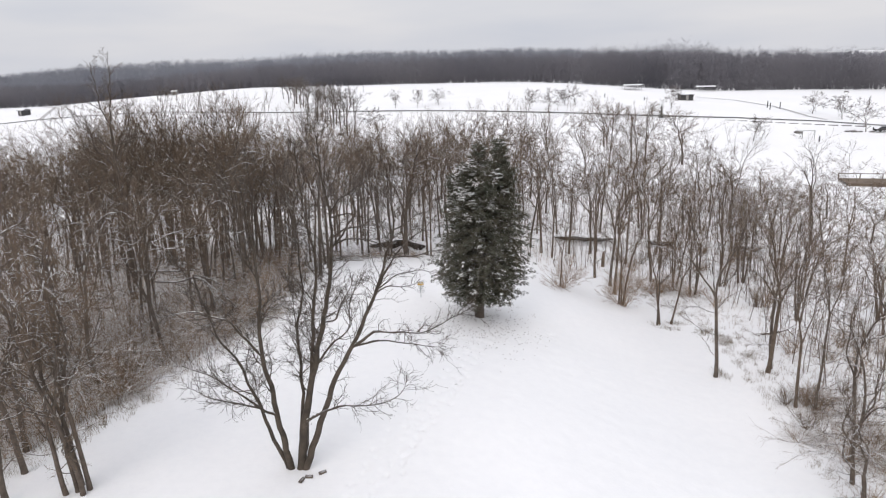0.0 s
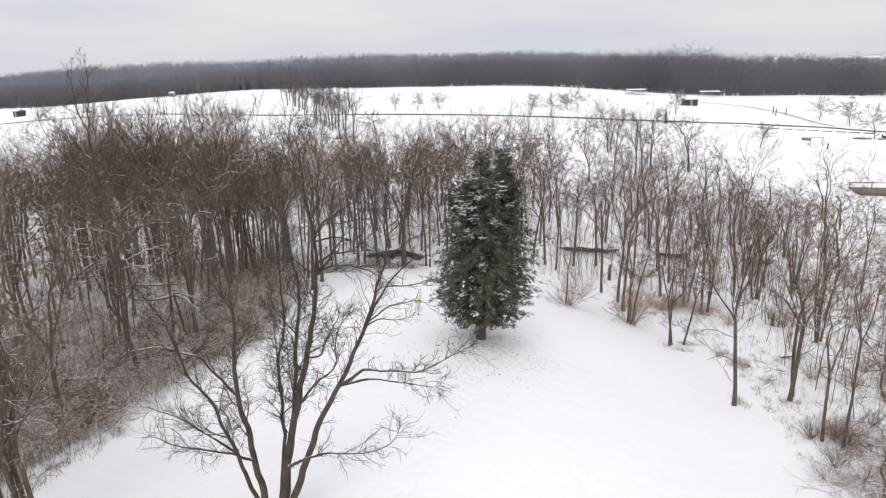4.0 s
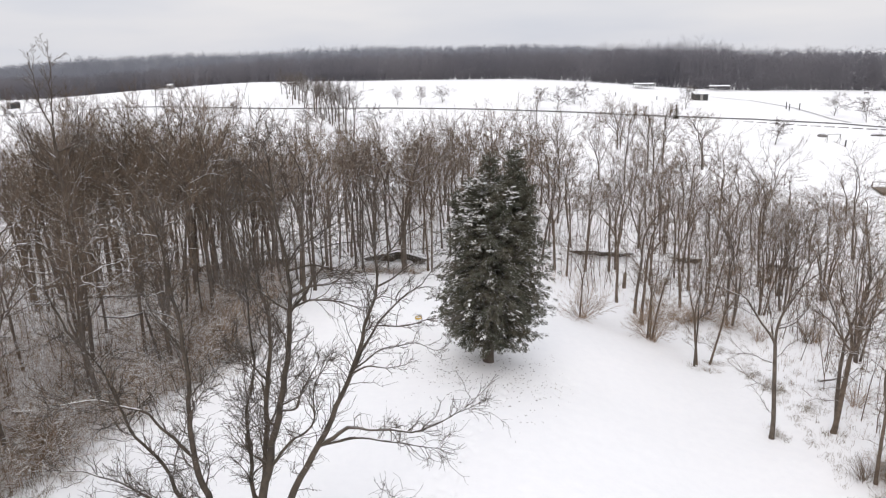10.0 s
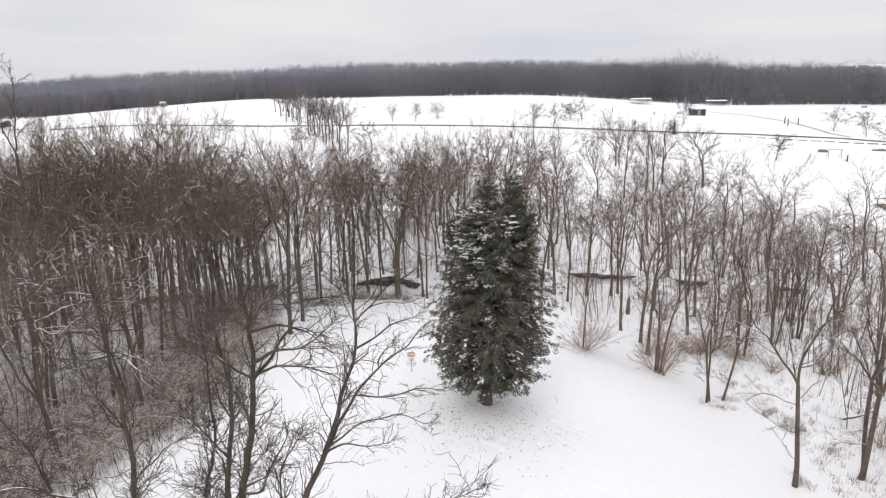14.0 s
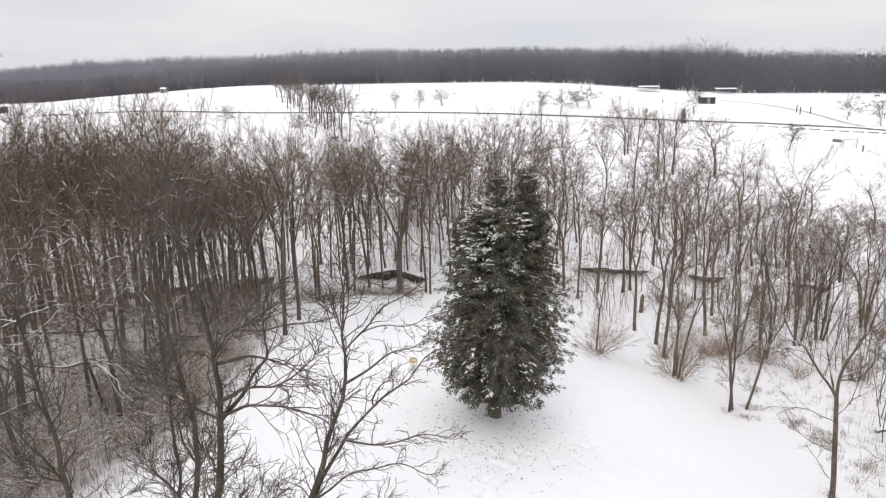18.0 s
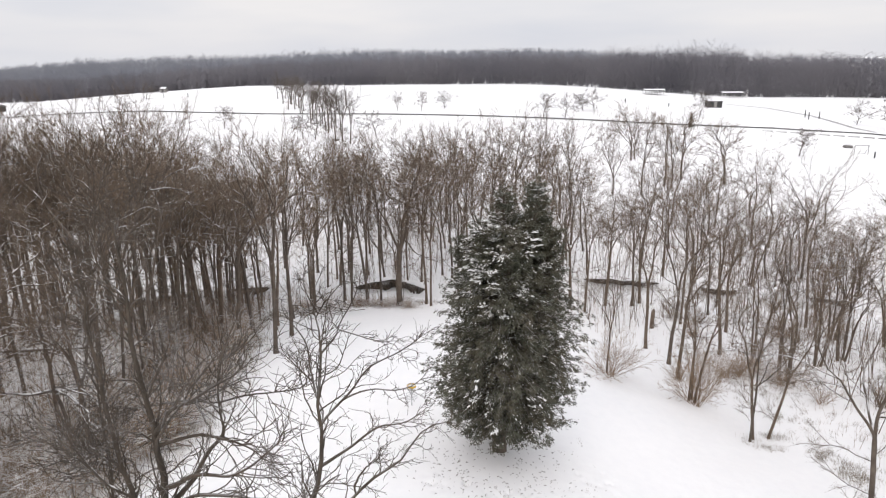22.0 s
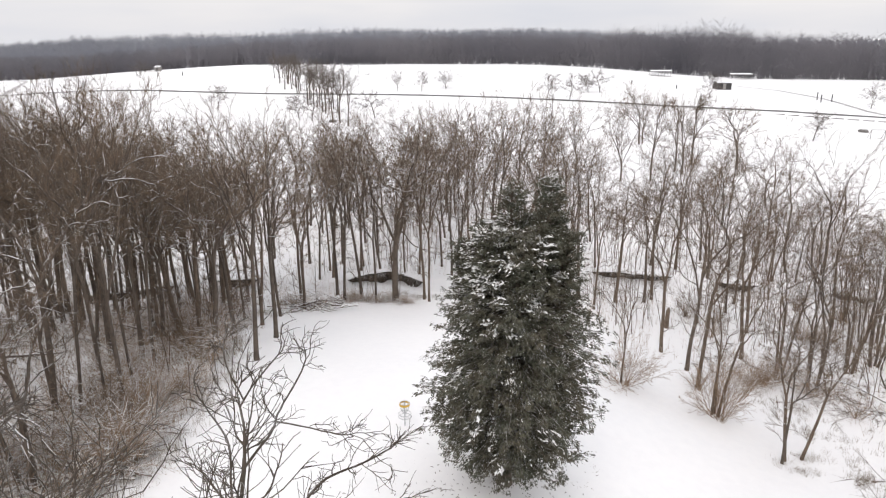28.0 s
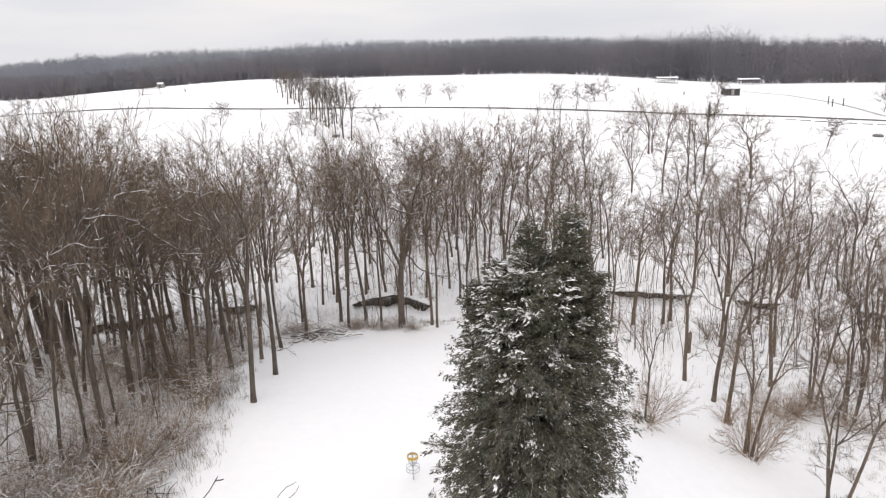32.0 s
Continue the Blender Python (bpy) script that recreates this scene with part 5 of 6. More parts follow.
def wood_tall(x, y):
    return 1.3 * float(np.interp(x * 345 / y, (-260, -195, -135, -70, 30, 57, 80, 91, 109, 140, 176, 230), (10.0, 10.2, 10.5, 12.2, 13.2, 15.8, 17.6, 18.6, 16.4, 15.6, 14.8, 13.0)))


def ridge_tall(x, y):
    return 1.25 * float(np.interp(x * 900 / y, (-720, -660, -612, -541, -464, -363, -280, -190, -72, 10, 100, 110, 150, 300, 460), (14.5, 15.5, 18.5, 21.0, 20.0, 19.5, 20.0, 19.4, 15.8, 16.8, 18.8, 17.6, 16.0, 10.0, 7.0)))


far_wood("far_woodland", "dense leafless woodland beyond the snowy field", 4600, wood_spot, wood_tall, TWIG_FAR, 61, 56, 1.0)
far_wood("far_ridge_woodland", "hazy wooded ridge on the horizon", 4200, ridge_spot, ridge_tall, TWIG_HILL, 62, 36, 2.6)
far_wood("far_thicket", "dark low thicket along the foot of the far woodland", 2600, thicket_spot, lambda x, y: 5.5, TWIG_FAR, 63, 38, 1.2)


# ---- creek ----
def creek_bank(xa, xb, high, label):
    """A stretch of the far bank: undercut bare earth below a lip of snow."""
    rng = random.Random(int(xa * 10) + 900)
    root = tagged(new("creek_bank"), label, "creek bank", "creek banks")
    n = max(6, int((xb - xa) / 0.35))
    verts, quads, lip, lipq = [], [], [], []
    for i in range(n + 1):
        f = i / n
        x = xa + (xb - xa) * f
        y = creek_y(x)
        top = height(x, y + 0.5) + 0.3 * noise.noise((x * 0.5, xa, 9))
        e = min(1, 5 * f, 5 * (1 - f)) ** 0.7
        hh = high * e * max(0.1, 0.75 + 0.4 * noise.noise((x * 0.6, xa, 0)) + 0.25 * noise.noise((x * 1.9, xa, 4))) + 0.02
        for k in range(5):
            g = k / 4
            verts.append((x, y - 0.34 - 0.25 * g + 0.2 * math.sin(g * 2.6) + 0.12 * noise.noise((x * 1.7, g * 4, 1)), top + 0.06 - hh * g))
        over = 0.12 + 0.26 * noise.noise((x * 0.9, 8, 0))
        for k in range(6):
            g = k / 5
            lip.append((x, y - over + g * 1.5, top + 0.05 + 0.16 * math.sin(min(1, g * 2.2) * 1.57) - 0.10 * max(0, g - 0.55) * 4))
        if i:
            a, b = 5 * (i - 1), 5 * i
            quads += [(a + k, b + k, b + k + 1, a + k + 1) for k in range(4)]
            a, b = 6 * (i - 1), 6 * i
            lipq += [(a + k, a + k + 1, b + k + 1, b + k) for k in range(5)]
    link_mesh("earth_face", verts, quads, EARTH, root, "dark bare eroded earth")
    roots = []
    for _ in range(int((xb - xa) * 14)):
        x = rng.uniform(xa + 0.3, xb - 0.3)
        y = creek_y(x)
        roots.append(wander(rng, (x, y - 0.3, height(x, y + 0.5) + 0.1), (rng.gauss(0, 0.6), -0.7, -0.5), rng.uniform(0.5, 1.3), 4, 0.2, -0.2, 0.03, 0.008))
    tagged(tube_part("root_fringe", strands_of(roots, 3), BARK_DARK, root, "dark hanging roots"), kind="stuff")
    link_mesh("snow_lip", lip, lipq, SNOW, root, "overhanging lip of snow")
    return root


for xa, xb, hh in ((-43.0, -35.6, 1.1), (-31.5, -27.5, 0.9), (-17.4, -9.0, 1.2), (9.8, 18.6, 0.6), (23.0, 27.0, 0.7), (34, 38, 0.6)):
    creek_bank(xa, xb, hh, "dark undercut creek bank with a snow lip among the trees")


# ---- disc golf basket ----
def ring(bm, r, z, thick, seg=20, flat=None):
    """A hoop of square or tall section."""
    hh = flat or thick
    rows = []
    for i in range(seg):
        a = 2 * math.pi * i / seg
        rows.append([bm.verts.new(((r + dr) * math.cos(a), (r + dr) * math.sin(a), z + dz)) for dr, dz in ((-thick / 2, 0), (thick / 2, 0), (thick / 2, hh), (-thick / 2, hh))])
    for i in range(seg):
        p, q = rows[i], rows[(i + 1) % seg]
        for k in range(4):
            bm.faces.new((p[k], q[k], q[(k + 1) % 4], p[(k + 1) % 4]))


def disc_golf_basket(x, y):
    root = tagged(new("disc_golf_basket"), "yellow-banded steel disc golf basket standing in the snow", "disc golf basket")
    root.location = (x, y, height(x, y))
    tube_part("pole", [(((0, 0, -0.2), (0, 0, 1.45)), (0.03, 0.03), 10)], STEEL, root)
    bm = bmesh.new()
    ring(bm, 0.27, 1.25, 0.02, 24, 0.11)
    part("band", bm, YELLOW, root, "yellow painted top band")
    bm = bmesh.new()
    ring(bm, 0.25, 1.36, 0.02, 24)
    part("top_hoop", bm, STEEL, root)
    for k in range(4):
        a = k * math.pi / 2
        tube_part("spoke", [(((0, 0, 1.4), (0.28 * math.cos(a), 0.28 * math.sin(a), 1.36)), (0.012, 0.012), 5)], STEEL, root)
    for k in range(12):
        a = k * math.pi / 6
        c, s = math.cos(a), math.sin(a)
        tube_part("chain", [(((0.26 * c, 0.26 * s, 1.25), (0.19 * c, 0.19 * s, 1.0), (0.10 * c, 0.10 * s, 0.82), (0.04 * c, 0.04 * s, 0.76)), (0.009,) * 4, 4)], STEEL, root)
    tray = part("tray", (lambda b: (ring(b, 0.33, 0.74, 0.02, 24), ring(b, 0.33, 0.56, 0.02, 24), b)[2])(bmesh.new()), STEEL, root, "steel catching tray")
    for k in range(16):
        a = k * math.pi / 8
        c, s = math.cos(a), math.sin(a)
        tube_part("wire", [(((0.33 * c, 0.33 * s, 0.75), (0.33 * c, 0.33 * s, 0.56), (0.03 * c, 0.03 * s, 0.54)), (0.004,) * 3, 4)], STEEL, tray)
    return root


disc_golf_basket(-5.36, 54.6)


# ---- fallen wood, stumps, dead grass ----
def fallen_log(x, y, turn, length, r, lift=0.0, tilt=0.0):
    rng = random.Random(int(x * 31 + y * 7))
    root = tagged(new("fallen_log"), "fallen leafless trunk with snow lying along it", "log", "fallen wood")
    root.matrix_basis = pose(x, y, height(x, y) + r * 0.7 + lift, 0, tilt, turn)
    st = wander(rng, (-length / 2, 0, 0), (1, 0, 0), length, 9, 0.07, 0, r, r * 0.35)
    tube_part("trunk", strands_of([st], 8), BARK_DARK, root)
    for k in range(4):
        p, d, rr = at_frac(st, rng.uniform(0.3, 0.95))
        tube_part("limb", strands_of([wander(rng, p, side_way(rng, d, 0.8), length * rng.uniform(0.2, 0.4), 6, 0.14, 0.02, rr * 0.6, 0.012)], 5), BARK_DARK, root)
    snow = ([(a, b, c + rr * 0.55) for (a, b, c), rr in zip(*st)], [rr * 0.75 for rr in st[1]])
    tube_part("snow_cap", strands_of([snow], 7), FRESH, root, "ridge of snow")
    return root


for x, y, turn, ln, r, lift, tilt in ((-21.5, 51.5, -28, 6.0, 0.13, 0.5, 4), (-20.2, 49.8, -40, 3.5, 0.09, 0.3, -6), (-20.6, 49.0, -15, 3.0, 0.08, 0.6, 10), (-19.8, 49.2, 20, 2.8, 0.07, 0.4, 5), (-21.2, 48.6, -55, 3.2, 0.08, 0.2, -8),
                                      (-19.0, 82.0, 10, 3.0, 0.10, 0.1, 0),
                                      (-24.0, 40.0, 30, 5.0, 0.12, 0.9, 12), (-26.5, 34.0, -20, 5.5, 0.12, 0.8, -10), (-30.5, 58.0, 15, 6.5, 0.16, 1.0, 9), (-27.0, 66.0, -35, 6.0, 0.14, 1.2, -12), (-38.0, 64.0, 40, 7.0, 0.16, 0.8, 8),
                                      (-36.0, 48.0, -10, 6.0, 0.14, 1.1, 10), (27.0, 58.0, 30, 4.5, 0.12, 0.3, 5)):
    fallen_log(x, y, turn, ln, r, lift, tilt)


def brush_pile(x, y, count, spread, seed):
    """A heap of dead branches with snow lying on them."""
    rng = random.Random(seed)
    root = tagged(new("brush_pile"), "heap of dead branches capped with snow at the wood's edge", "brush pile", "fallen wood")
    root.location = (x, y, height(x, y))
    for k in range(count):
        a, ln = rng.uniform(-0.9, 0.9) + (3.14 if k % 2 else 0), rng.uniform(1.4, 3.4)
        p = Vector((rng.gauss(0, spread), rng.gauss(0, spread * 0.6), rng.uniform(0.05, 0.8)))
        st = wander(rng, p - Vector((math.cos(a), math.sin(a), 0)) * ln / 2, (math.cos(a), math.sin(a), rng.gauss(0.05, 0.16)), ln, 8, 0.16, 0.0, rng.uniform(0.035, 0.07), 0.012)
        st = ([(u, v, max(w, 0.03)) for u, v, w in st[0]], st[1])
        branch = tube_part("branch", strands_of([st], 5), BARK, root)
        ridge = ([(u, v, w + q * 0.6 + 0.008) for (u, v, w), q in zip(*st)], [q * 0.8 + 0.004 for q in st[1]])
        if k % 3:
            tube_part("snow_cap", strands_of([ridge], 5), FRESH, branch, "ridge of snow")
    return root


def broken_tree(x, y):
    """A snapped tree: a leaning stub, a limb hanging level, and branches that fall away to one side."""
    rng = random.Random(88)
    root = tagged(new("broken_tree"), "snapped leafless tree with snow-lined branches hanging down", "tree", "fallen wood")
    root.location = (x, y, height(x, y))
    strands = [(bent(rng, ((0.5, 0.5, -0.2), (0.3, 0.2, 2.4), (0.0, 0.0, 4.6)), 12, 0.13, 0.07, 0.12), "trunk"),
               (bent(rng, ((0.0, 0.0, 4.3), (-1.4, 0.2, 3.85), (-3.5, 0.4, 3.8)), 12, 0.085, 0.045, 0.08), "limb")]
    for k in range(8):
        out, side = rng.uniform(1.0, 3.6), rng.uniform(-1.3, 0.9)
        end = (out, side, max(0.4, 4.5 - out * rng.uniform(0.7, 1.15)))
        mid = (out * 0.45, side * 0.5, 4.5 - out * 0.12)
        strands.append((bent(rng, ((0.0, 0.0, 4.5 - 0.1 * (k % 5)), mid, end), 10, rng.uniform(0.03, 0.06), 0.012, 0.45), "branch"))
    for st, name in strands:
        piece = tube_part(name, strands_of([st], 6), BARK_DARK, root)
        if name != "trunk":
            ridge = ([(a, b, c + q * 0.7 + 0.01) for (a, b, c), q in zip(*st)][1:8], [q * 0.6 + 0.004 for q in st[1]][1:8])
            tube_part("snow_cap", strands_of([ridge], 5), FRESH, piece, "ridge of snow")
    fine = branch_out(rng, [st for st, name in strands[1:]], 7, 0.2, 1.0, 0.8, 0.3, 4, 0.2, -0.05, 0.5, 0.006)
    tagged(tube_part("crown", strands_of(fine, 3), TWIG, root, "fine bare twigs"), kind="stuff")


broken_tree(-22.4, 47.0)
brush_pile(-19.7, 50.2, 22, 1.2, 75)
brush_pile(-21.3, 51.8, 24, 1.3, 71)
brush_pile(-25.6, 53.4, 16, 1.1, 72)
brush_pile(-20.2, 47.2, 18, 1.0, 73)
brush_pile(-18.6, 80.9, 24, 1.3, 74)
brush_pile(-16.6, 80.9, 20, 1.1, 76)

stump = tagged(new("broken_stump"), "broken grey stump standing in the snow", "stump")
stump.location = (14.7, 82.2, height(14.7, 82.2))
tube_part("trunk", [(((0, 0, -0.2), (0.02, 0, 0.9), (0.05, 0, 1.7), (0.1, 0.02, 2.0)), (0.24, 0.2, 0.19, 0.05), 8)], BARK, stump)
for k, (x, y) in enumerate(((-8.1, 27.2), (-7.5, 27.6), (-8.4, 26.9))):
    c = tagged(new("wood_chunk"), "short dark chunk of wood lying in the snow", "log", "wood chunks")
    c.matrix_basis = pose(x, y, height(x, y) + 0.04, 0, 4 * k, 40 * k)
    tube_part("log", [(((-0.2, 0, 0), (-0.19, 0, 0), (0.19, 0, 0.02), (0.2, 0, 0.02)), (0.02, 0.1, 0.09, 0.02), 7)], BARK_DARK, c)


def dead_grass(name, spots, label, seed, tall=0.35, blades=16):
    rng = random.Random(seed)
    strands = []
    for x, y in spots:
        z = height(x, y)
        for k in range(blades):
            px, py = x + rng.gauss(0, 0.18), y + rng.gauss(0, 0.18)
            strands.append((((px, py, z - 0.05), (px + rng.gauss(0, 0.12), py + rng.gauss(0, 0.12), z + tall * rng.uniform(0.4, 1.2))), (0.008, 0.003), 3))
    return tagged(tube_part(name, strands, GRASS), label, "grass", kind="stuff")


gr = random.Random(77)
tufts = []
for _ in range(420):
    y = gr.uniform(32, 78)
    x = 21.5 - smooth(y, 55, 75) * 5 + abs(gr.gauss(0, 4.0)) - 0.6
    tufts.append((x, y))
for cx, cy in ((19.4, 49.6), (17.2, 59.2), (18.6, 60.6), (22.0, 57.0), (21.5, 56.0), (20.8, 58.5), (23.0, 53.5)):
    tufts += [(cx + gr.gauss(0, 0.5), cy + gr.gauss(0, 0.4)) for _ in range(14)]
dead_grass("dead_grass", tufts, "tufts of dead straw-coloured grass poking through snow", 78)
edge = []
for _ in range(600):
    y = gr.uniform(24, 80)
    edge.append((wood_edge(y) + gr.gauss(0.2, 0.7), y))
for _ in range(160):
    x = gr.uniform(-21, -4)
    edge.append((x, back_edge(x) + gr.gauss(2.4, 1.2)))
dead_grass("dead_weeds", edge, "dry brown weeds along the edge of the wood", 79, 0.55, 10)
under = []
for _ in range(90):
    a, r = gr.uniform(0, 6.28), gr.uniform(2.6, 5.4)
    under.append((0.4 + r * math.cos(a), 50 + r * math.sin(a) * 0.9))
dead_grass("fallen_cedar_bits", under, "scattered cedar bits and grass tips in the snow", 80, 0.10, 4)


# ---- far field things ----
def box(bm, x0, x1, y0, y1, z0, z1):
    m = Matrix.Translation(((x0 + x1) / 2, (y0 + y1) / 2, (z0 + z1) / 2)) @ Matrix.Diagonal((x1 - x0, y1 - y0, z1 - z0, 1))
    bmesh.ops.create_cube(bm, size=1, matrix=m)


def box_part(name, dims, mat, root, label="", bevel=0.02):
    bm = bmesh.new()
    box(bm, *dims)
    bmesh.ops.bevel(bm, geom=bm.edges[:], offset=bevel, segments=1, affect="EDGES")
    return part(name, bm, mat, root, label)


def gable(name, w, d, z0, z1, mat, root, label=""):
    bm = bmesh.new()
    v = [bm.verts.new(p) for p in ((-w, -d, z0), (w, -d, z0), (w, d, z0), (-w, d, z0), (-w, 0, z1), (w, 0, z1), (-w, -d, z0 - 0.15), (w, -d, z0 - 0.15), (w, d, z0 - 0.15), (-w, d, z0 - 0.15))]
    for f in ((0, 1, 5, 4), (2, 3, 4, 5), (1, 2, 5), (3, 0, 4), (6, 7, 1, 0), (7, 8, 2, 1), (8, 9, 3, 2), (9, 6, 0, 3), (9, 8, 7, 6)):
        bm.faces.new([v[i] for i in f])
    return part(name, bm, mat, root, label)


def picnic_shelter(x, y, w, turn=0):
    root = tagged(new("picnic_shelter"), "open picnic shelter with a snow-covered roof at the wood's edge", "shelter", "picnic shelters")
    root.matrix_basis = pose(x, y, height(x, y), 0, 0, turn)
    gable("roof", w, 2.6, 1.75, 2.1, ROOFING, root, "snow-covered roof")
    for sx in (-1, -0.33, 0.33, 1):
        for sy in (-1, 1):
            px, py = sx * (w - 0.4), sy * 2.3
            box_part("post", (px - 0.06, px + 0.06, py - 0.06, py + 0.06, -0.2, 1.65), GREYPAINT, root)
    box_part("table", (-w * 0.7, w * 0.7, -0.5, 0.5, 0.68, 0.78), GREYPAINT, root)
    box_part("bench", (-w * 0.7, w * 0.7, -1.1, -0.8, 0.42, 0.48), GREYPAINT, root)
    return root


picnic_shelter(56.0, 290.0, 3.8)
picnic_shelter(88.5, 302.0, 4.0, -4)


def dark_shed(x, y, w, turn):
    root = tagged(new("shed"), "dark box-like shed on the snowy field", "shed", "sheds")
    root.matrix_basis = pose(x, y, height(x, y), 0, 0, turn)
    box_part("wall", (-w, w, -1.6, 1.6, -0.3, 2.1), DARKPAINT, root, "dark boards")
    gable("roof", w + 0.3, 1.9, 2.1, 2.7, ROOFING, root, "thin snow on the roof")
    box_part("door", (-0.5, 0.5, -1.66, -1.6, 0, 1.95), GREYPAINT, root, bevel=0.01)
    return root


dark_shed(68.9, 256.6, 2.3, 8)
dark_shed(-180.0, 252.3, 1.4, -20)


def small_house(x, y):
    root = tagged(new("hut"), "small hut with a snowy roof on the far slope", "hut")
    root.location = (x, y, height(x, y))
    root.scale = (0.7, 0.7, 0.7)
    box_part("wall", (-1.6, 1.6, -1.4, 1.4, -0.3, 2.1), GREYPAINT, root, "weathered boards")
    gable("roof", 1.9, 1.7, 2.1, 3.0, ROOFING, root, "snow-covered roof")
    box_part("door", (-0.45, 0.45, -1.46, -1.4, 0, 1.9), DARKPAINT, root, bevel=0.01)
    return root


small_house(-140.0, 296.0)


def parked_car(x, y, turn):
    root = tagged(new("car"), "dark parked car beside the field lane", "car")
    root.matrix_basis = pose(x, y, height(x, y) + 0.1, 0, 0, turn)
    bm = bmesh.new()
    prof = ((-2.1, 0.35), (2.1, 0.35), (2.15, 0.75), (1.2, 0.92), (0.6, 1.42), (-1.1, 1.45), (-1.9, 0.98), (-2.15, 0.8))
    rows = [[bm.verts.new((px, sy * (0.85 if pz < 1 else 0.68), pz)) for px, pz in prof] for sy in (-1, 1)]
    bm.faces.new(rows[0])
    bm.faces.new(rows[1][::-1])
    for k in range(8):
        bm.faces.new((rows[0][k], rows[1][k], rows[1][(k + 1) % 8], rows[0][(k + 1) % 8]))
    bmesh.ops.recalc_face_normals(bm, faces=bm.faces)
    part("body", bm, DARKPAINT, root, "dark paint with snow on top")
    for sy in (-1, 1):
        box_part("side_window", (-1.1, 0.6, sy * 0.78 - 0.02, sy * 0.78 + 0.02, 0.98, 1.32), GLASS, root, bevel=0.005)
    for sx in (-1.35, 1.35):
        for sy in (-0.8, 0.8):
            wheel = tube_part("wheel", [(((sx, sy - 0.1, 0.3), (sx, sy - 0.09, 0.3), (sx, sy + 0.09, 0.3), (sx, sy + 0.1, 0.3)), (0.02, 0.31, 0.31, 0.02), 14)], RUBBER, root)
    return root


parked_car(104.5, 192.2, 15)


def field_spruce(x, y, hh):
    rng = random.Random(11)
    root = tagged(new("spruce_tree"), "small dark spruce alone in the snowy field", "tree")
    root.location = (x, y, height(x, y))
    tube_part("trunk", [(((0, 0, -0.2), (0, 0, hh)), (0.1, 0.02), 6)], BARK_DARK, root)
    verts, faces = [], []
    for i in range(420):
        z = 0.3 + (hh - 0.3) * rng.random()
        a = rng.uniform(0, 6.28)
        r = 1.5 * (1 - z / hh) * rng.uniform(0.5, 1.1) + 0.1
        d = Vector((math.cos(a), math.sin(a), -0.2))
        s = Vector((-math.sin(a), math.cos(a), 0)) * 0.16
        p0 = Vector((0, 0, z))
        tip = p0 + d * r
        n = len(verts)
        verts += [tuple(p0), tuple(p0.lerp(tip, 0.6) + s), tuple(tip), tuple(p0.lerp(tip, 0.6) - s)]
        faces.append((n, n + 1, n + 2, n + 3))
    tagged(link_mesh("crown", verts, faces, CEDAR, root, "dark needles", smooth=False), kind="stuff")
    return root


field_spruce(50.4, 211.5, 4.4)


def post(x, y, hh, label="short dark post in the snowy field"):
    root = tagged(new("post"), label, "post", "field posts")
    root.location = (x, y, height(x, y))
    box_part("shaft", (-0.12, 0.12, -0.12, 0.12, -0.2, hh), DARKPAINT, root)
    box_part("cap", (-0.16, 0.16, -0.16, 0.16, hh, hh + 0.1), DARKPAINT, root)
    return root


for x, y, hh in ((-118.1, 270.7, 1.3), (40.4, 257.9, 1.1), (53.3, 251.4, 1.1), (74.6, 292.2, 1.3), (76.4, 293, 1.3), (91.4, 239.2, 2.4), (94.6, 236.9, 2.2), (90.2, 233.6, 2.4), (82, 177.7, 1.3), (102, 192, 1.2)):
    post(x, y, hh)


def bench(x, y, turn):
    root = tagged(new("bench"), "snow-topped wooden bench on the field", "bench", "field benches")
    root.matrix_basis = pose(x, y, height(x, y), 0, 0, turn)
    box_part("seat", (-0.9, 0.9, -0.2, 0.2, 0.42, 0.5), GREYPAINT, root)
    box_part("backrest", (-0.9, 0.9, 0.2, 0.26, 0.5, 0.95), GREYPAINT, root)
    for sx in (-0.75, 0.75):
        box_part("leg", (sx - 0.06, sx + 0.06, -0.18, 0.2, -0.1, 0.42), GREYPAINT, root)
    return root


for x, y, a in ((138, 285, 0), (95, 163, 20), (86, 148, 10)):
    bench(x, y, a)


def parking_stone(x, y, turn):
    root = tagged(new("parking_stone"), "low grey kerb stone beside the field lane", "kerb stone", "kerb stones")
    root.matrix_basis = pose(x, y, height(x, y), 0, 0, turn)
    box_part("stone", (-1.3, 1.3, -0.15, 0.15, -0.1, 0.32), STONE, root, bevel=0.05)


for i in range(11):
    parking_stone(70 + i * 3.3, 209.5 - i * 0.85, -12)


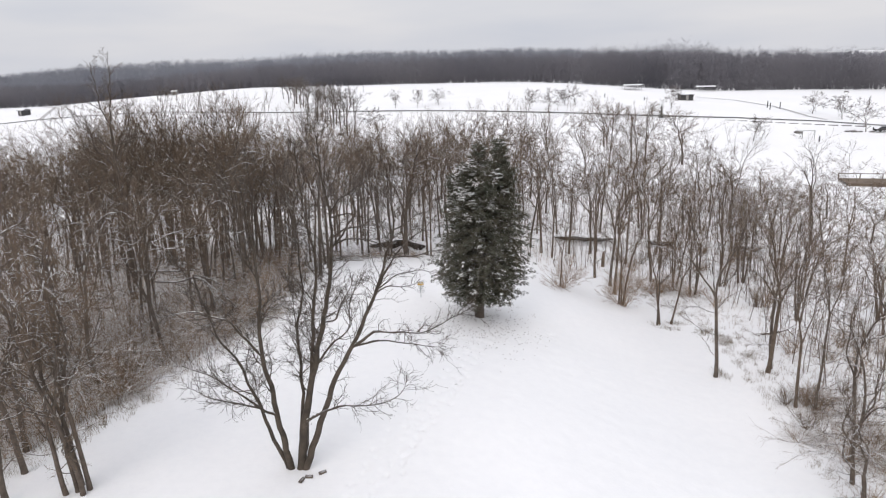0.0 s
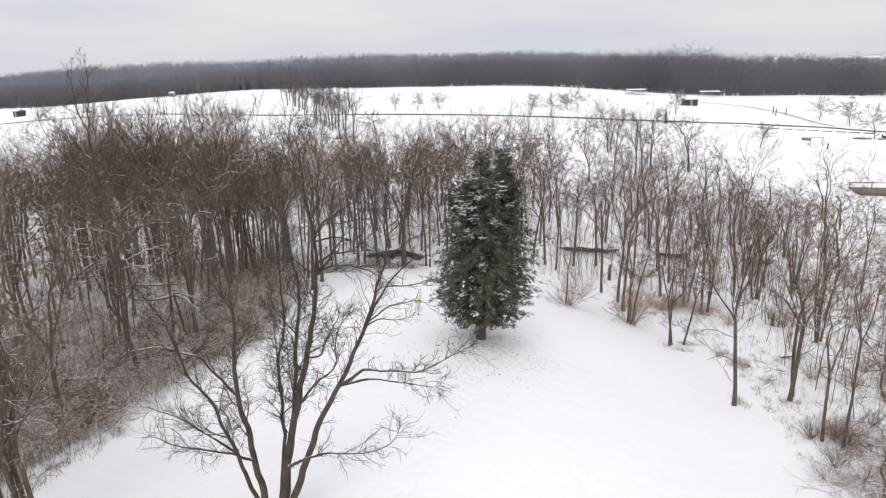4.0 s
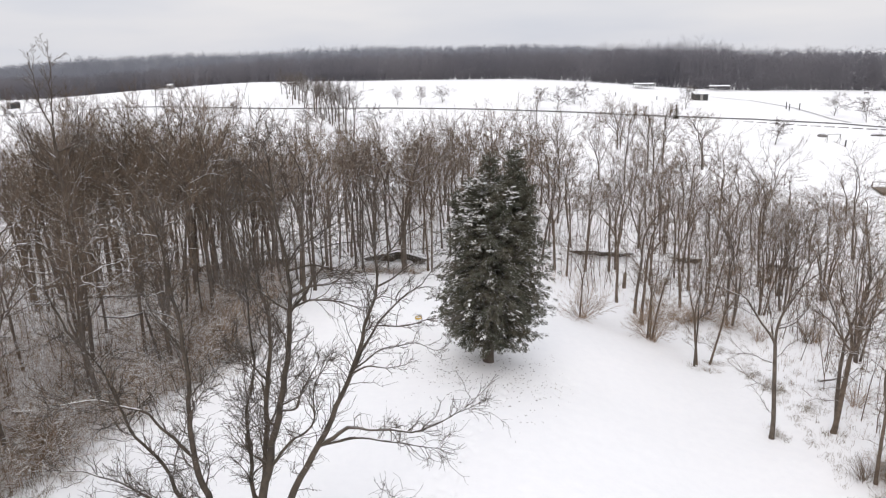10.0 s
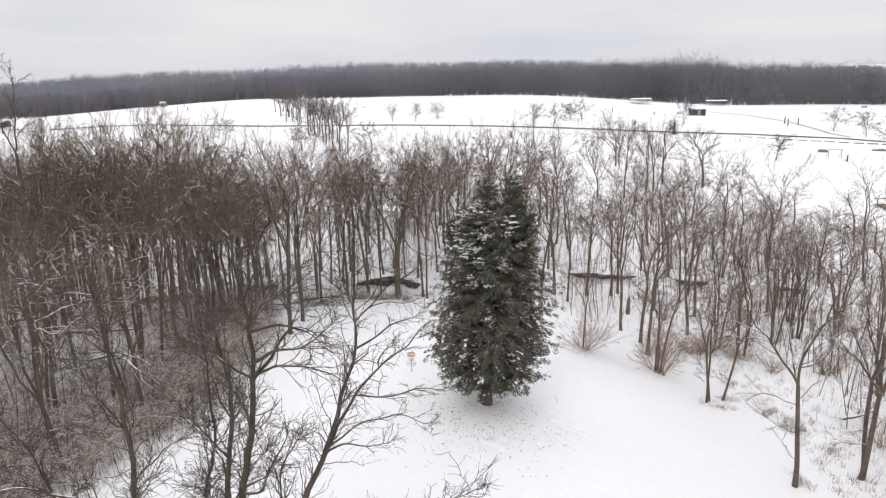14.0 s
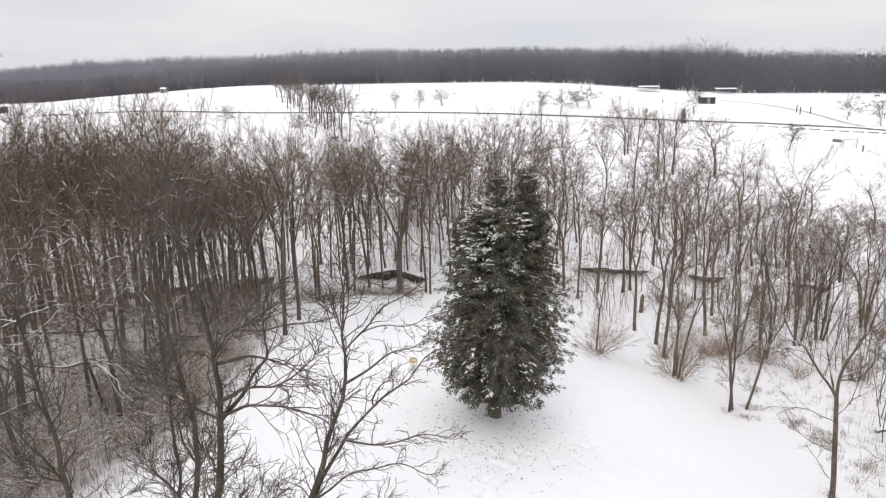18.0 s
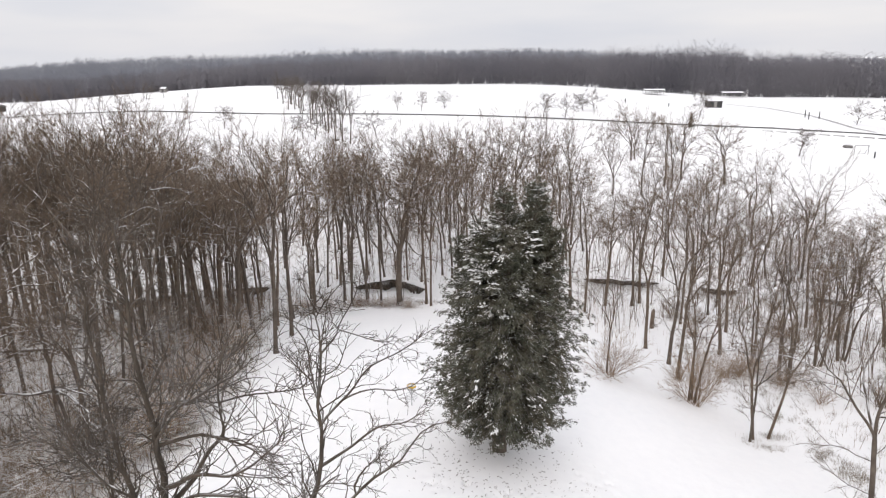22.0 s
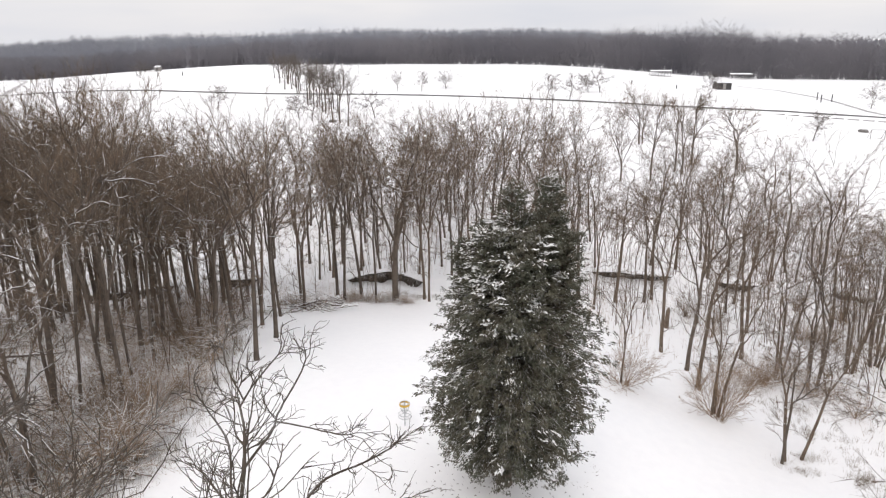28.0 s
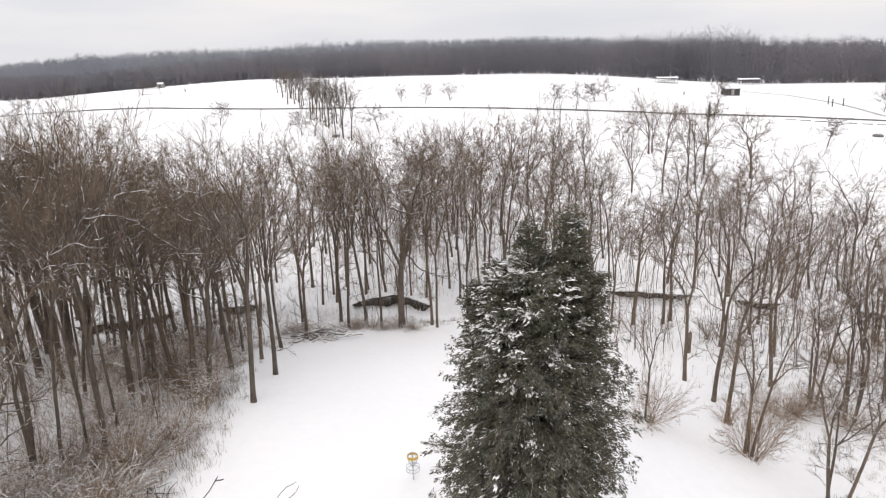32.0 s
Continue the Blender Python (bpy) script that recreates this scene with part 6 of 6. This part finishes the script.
def boulder(x, y, r, seed, label="dark snow-topped boulder on the field"):
    root = tagged(new("boulder"), label, "boulder", "boulders")
    root.location = (x, y, height(x, y))
    bm = bmesh.new()
    bmesh.ops.create_icosphere(bm, subdivisions=2, radius=r)
    for v in bm.verts:
        k = 1 + 0.3 * noise.noise(v.co * (1.3 / r) + Vector((seed, 0, 0)))
        v.co = Vector((v.co.x * k * 1.3, v.co.y * k, v.co.z * k * 0.75 + r * 0.25))
    part("rock", bm, STONE, root, smooth=True)


for k, (x, y, r) in enumerate(((81.9, 189.9, 0.9), (95.5, 192.2, 0.6), (97, 192, 0.7), (98.8, 192.1, 0.5), (101.6, 191.8, 0.5), (-42.3, 188.1, 0.8), (88.0, 155.0, 0.6))):
    boulder(x, y, r, k * 3.7)


def goal_frame(x, y, w, turn):
    root = tagged(new("sports_goal"), "white tubular sports goal on the snowy field", "goal")
    root.matrix_basis = pose(x, y, height(x, y), 0, 0, turn)
    for sx in (-w, w):
        tube_part("upright", [(((sx, 0, -0.1), (sx, 0, 2.1)), (0.08, 0.08), 6)], GREYPAINT, root)
        tube_part("stay", [(((sx, 0, 2.1), (sx, 1.4, 0.0)), (0.05, 0.05), 6)], GREYPAINT, root)
    tube_part("crossbar", [(((-w, 0, 2.1), (w, 0, 2.1)), (0.08, 0.08), 6)], GREYPAINT, root)
    tube_part("ground_bar", [(((-w, 1.4, 0.05), (w, 1.4, 0.05)), (0.05, 0.05), 6)], GREYPAINT, root)


goal_frame(-130.5, 268.5, 3.8, 5)
goal_frame(80.8, 181.3, 1.5, 0)


def wooden_deck(x, y, turn):
    """The low brown platform with a railing past the trees on the right."""
    root = tagged(new("wooden_deck"), "low brown wooden deck with a railing in the snow", "deck")
    root.matrix_basis = pose(x, y, height(x, y), 0, 0, turn)
    for k in range(16):
        box_part("board", (-6 + k * 0.75, -5.28 + k * 0.75, -3, 3, 0.35, 0.43), DECK, root, bevel=0.01)
    for sx in (-5.8, -2, 2, 5.8):
        box_part("post", (sx - 0.08, sx + 0.08, 2.8, 2.96, -0.4, 1.4), DECK, root)
    box_part("rail", (-6, 6, 2.8, 2.96, 1.3, 1.42), DECK, root)
    box_part("skirt", (-6, 6, -3.06, -3.0, -0.5, 0.42), DECK, root)


wooden_deck(73.5, 133.0, -8)
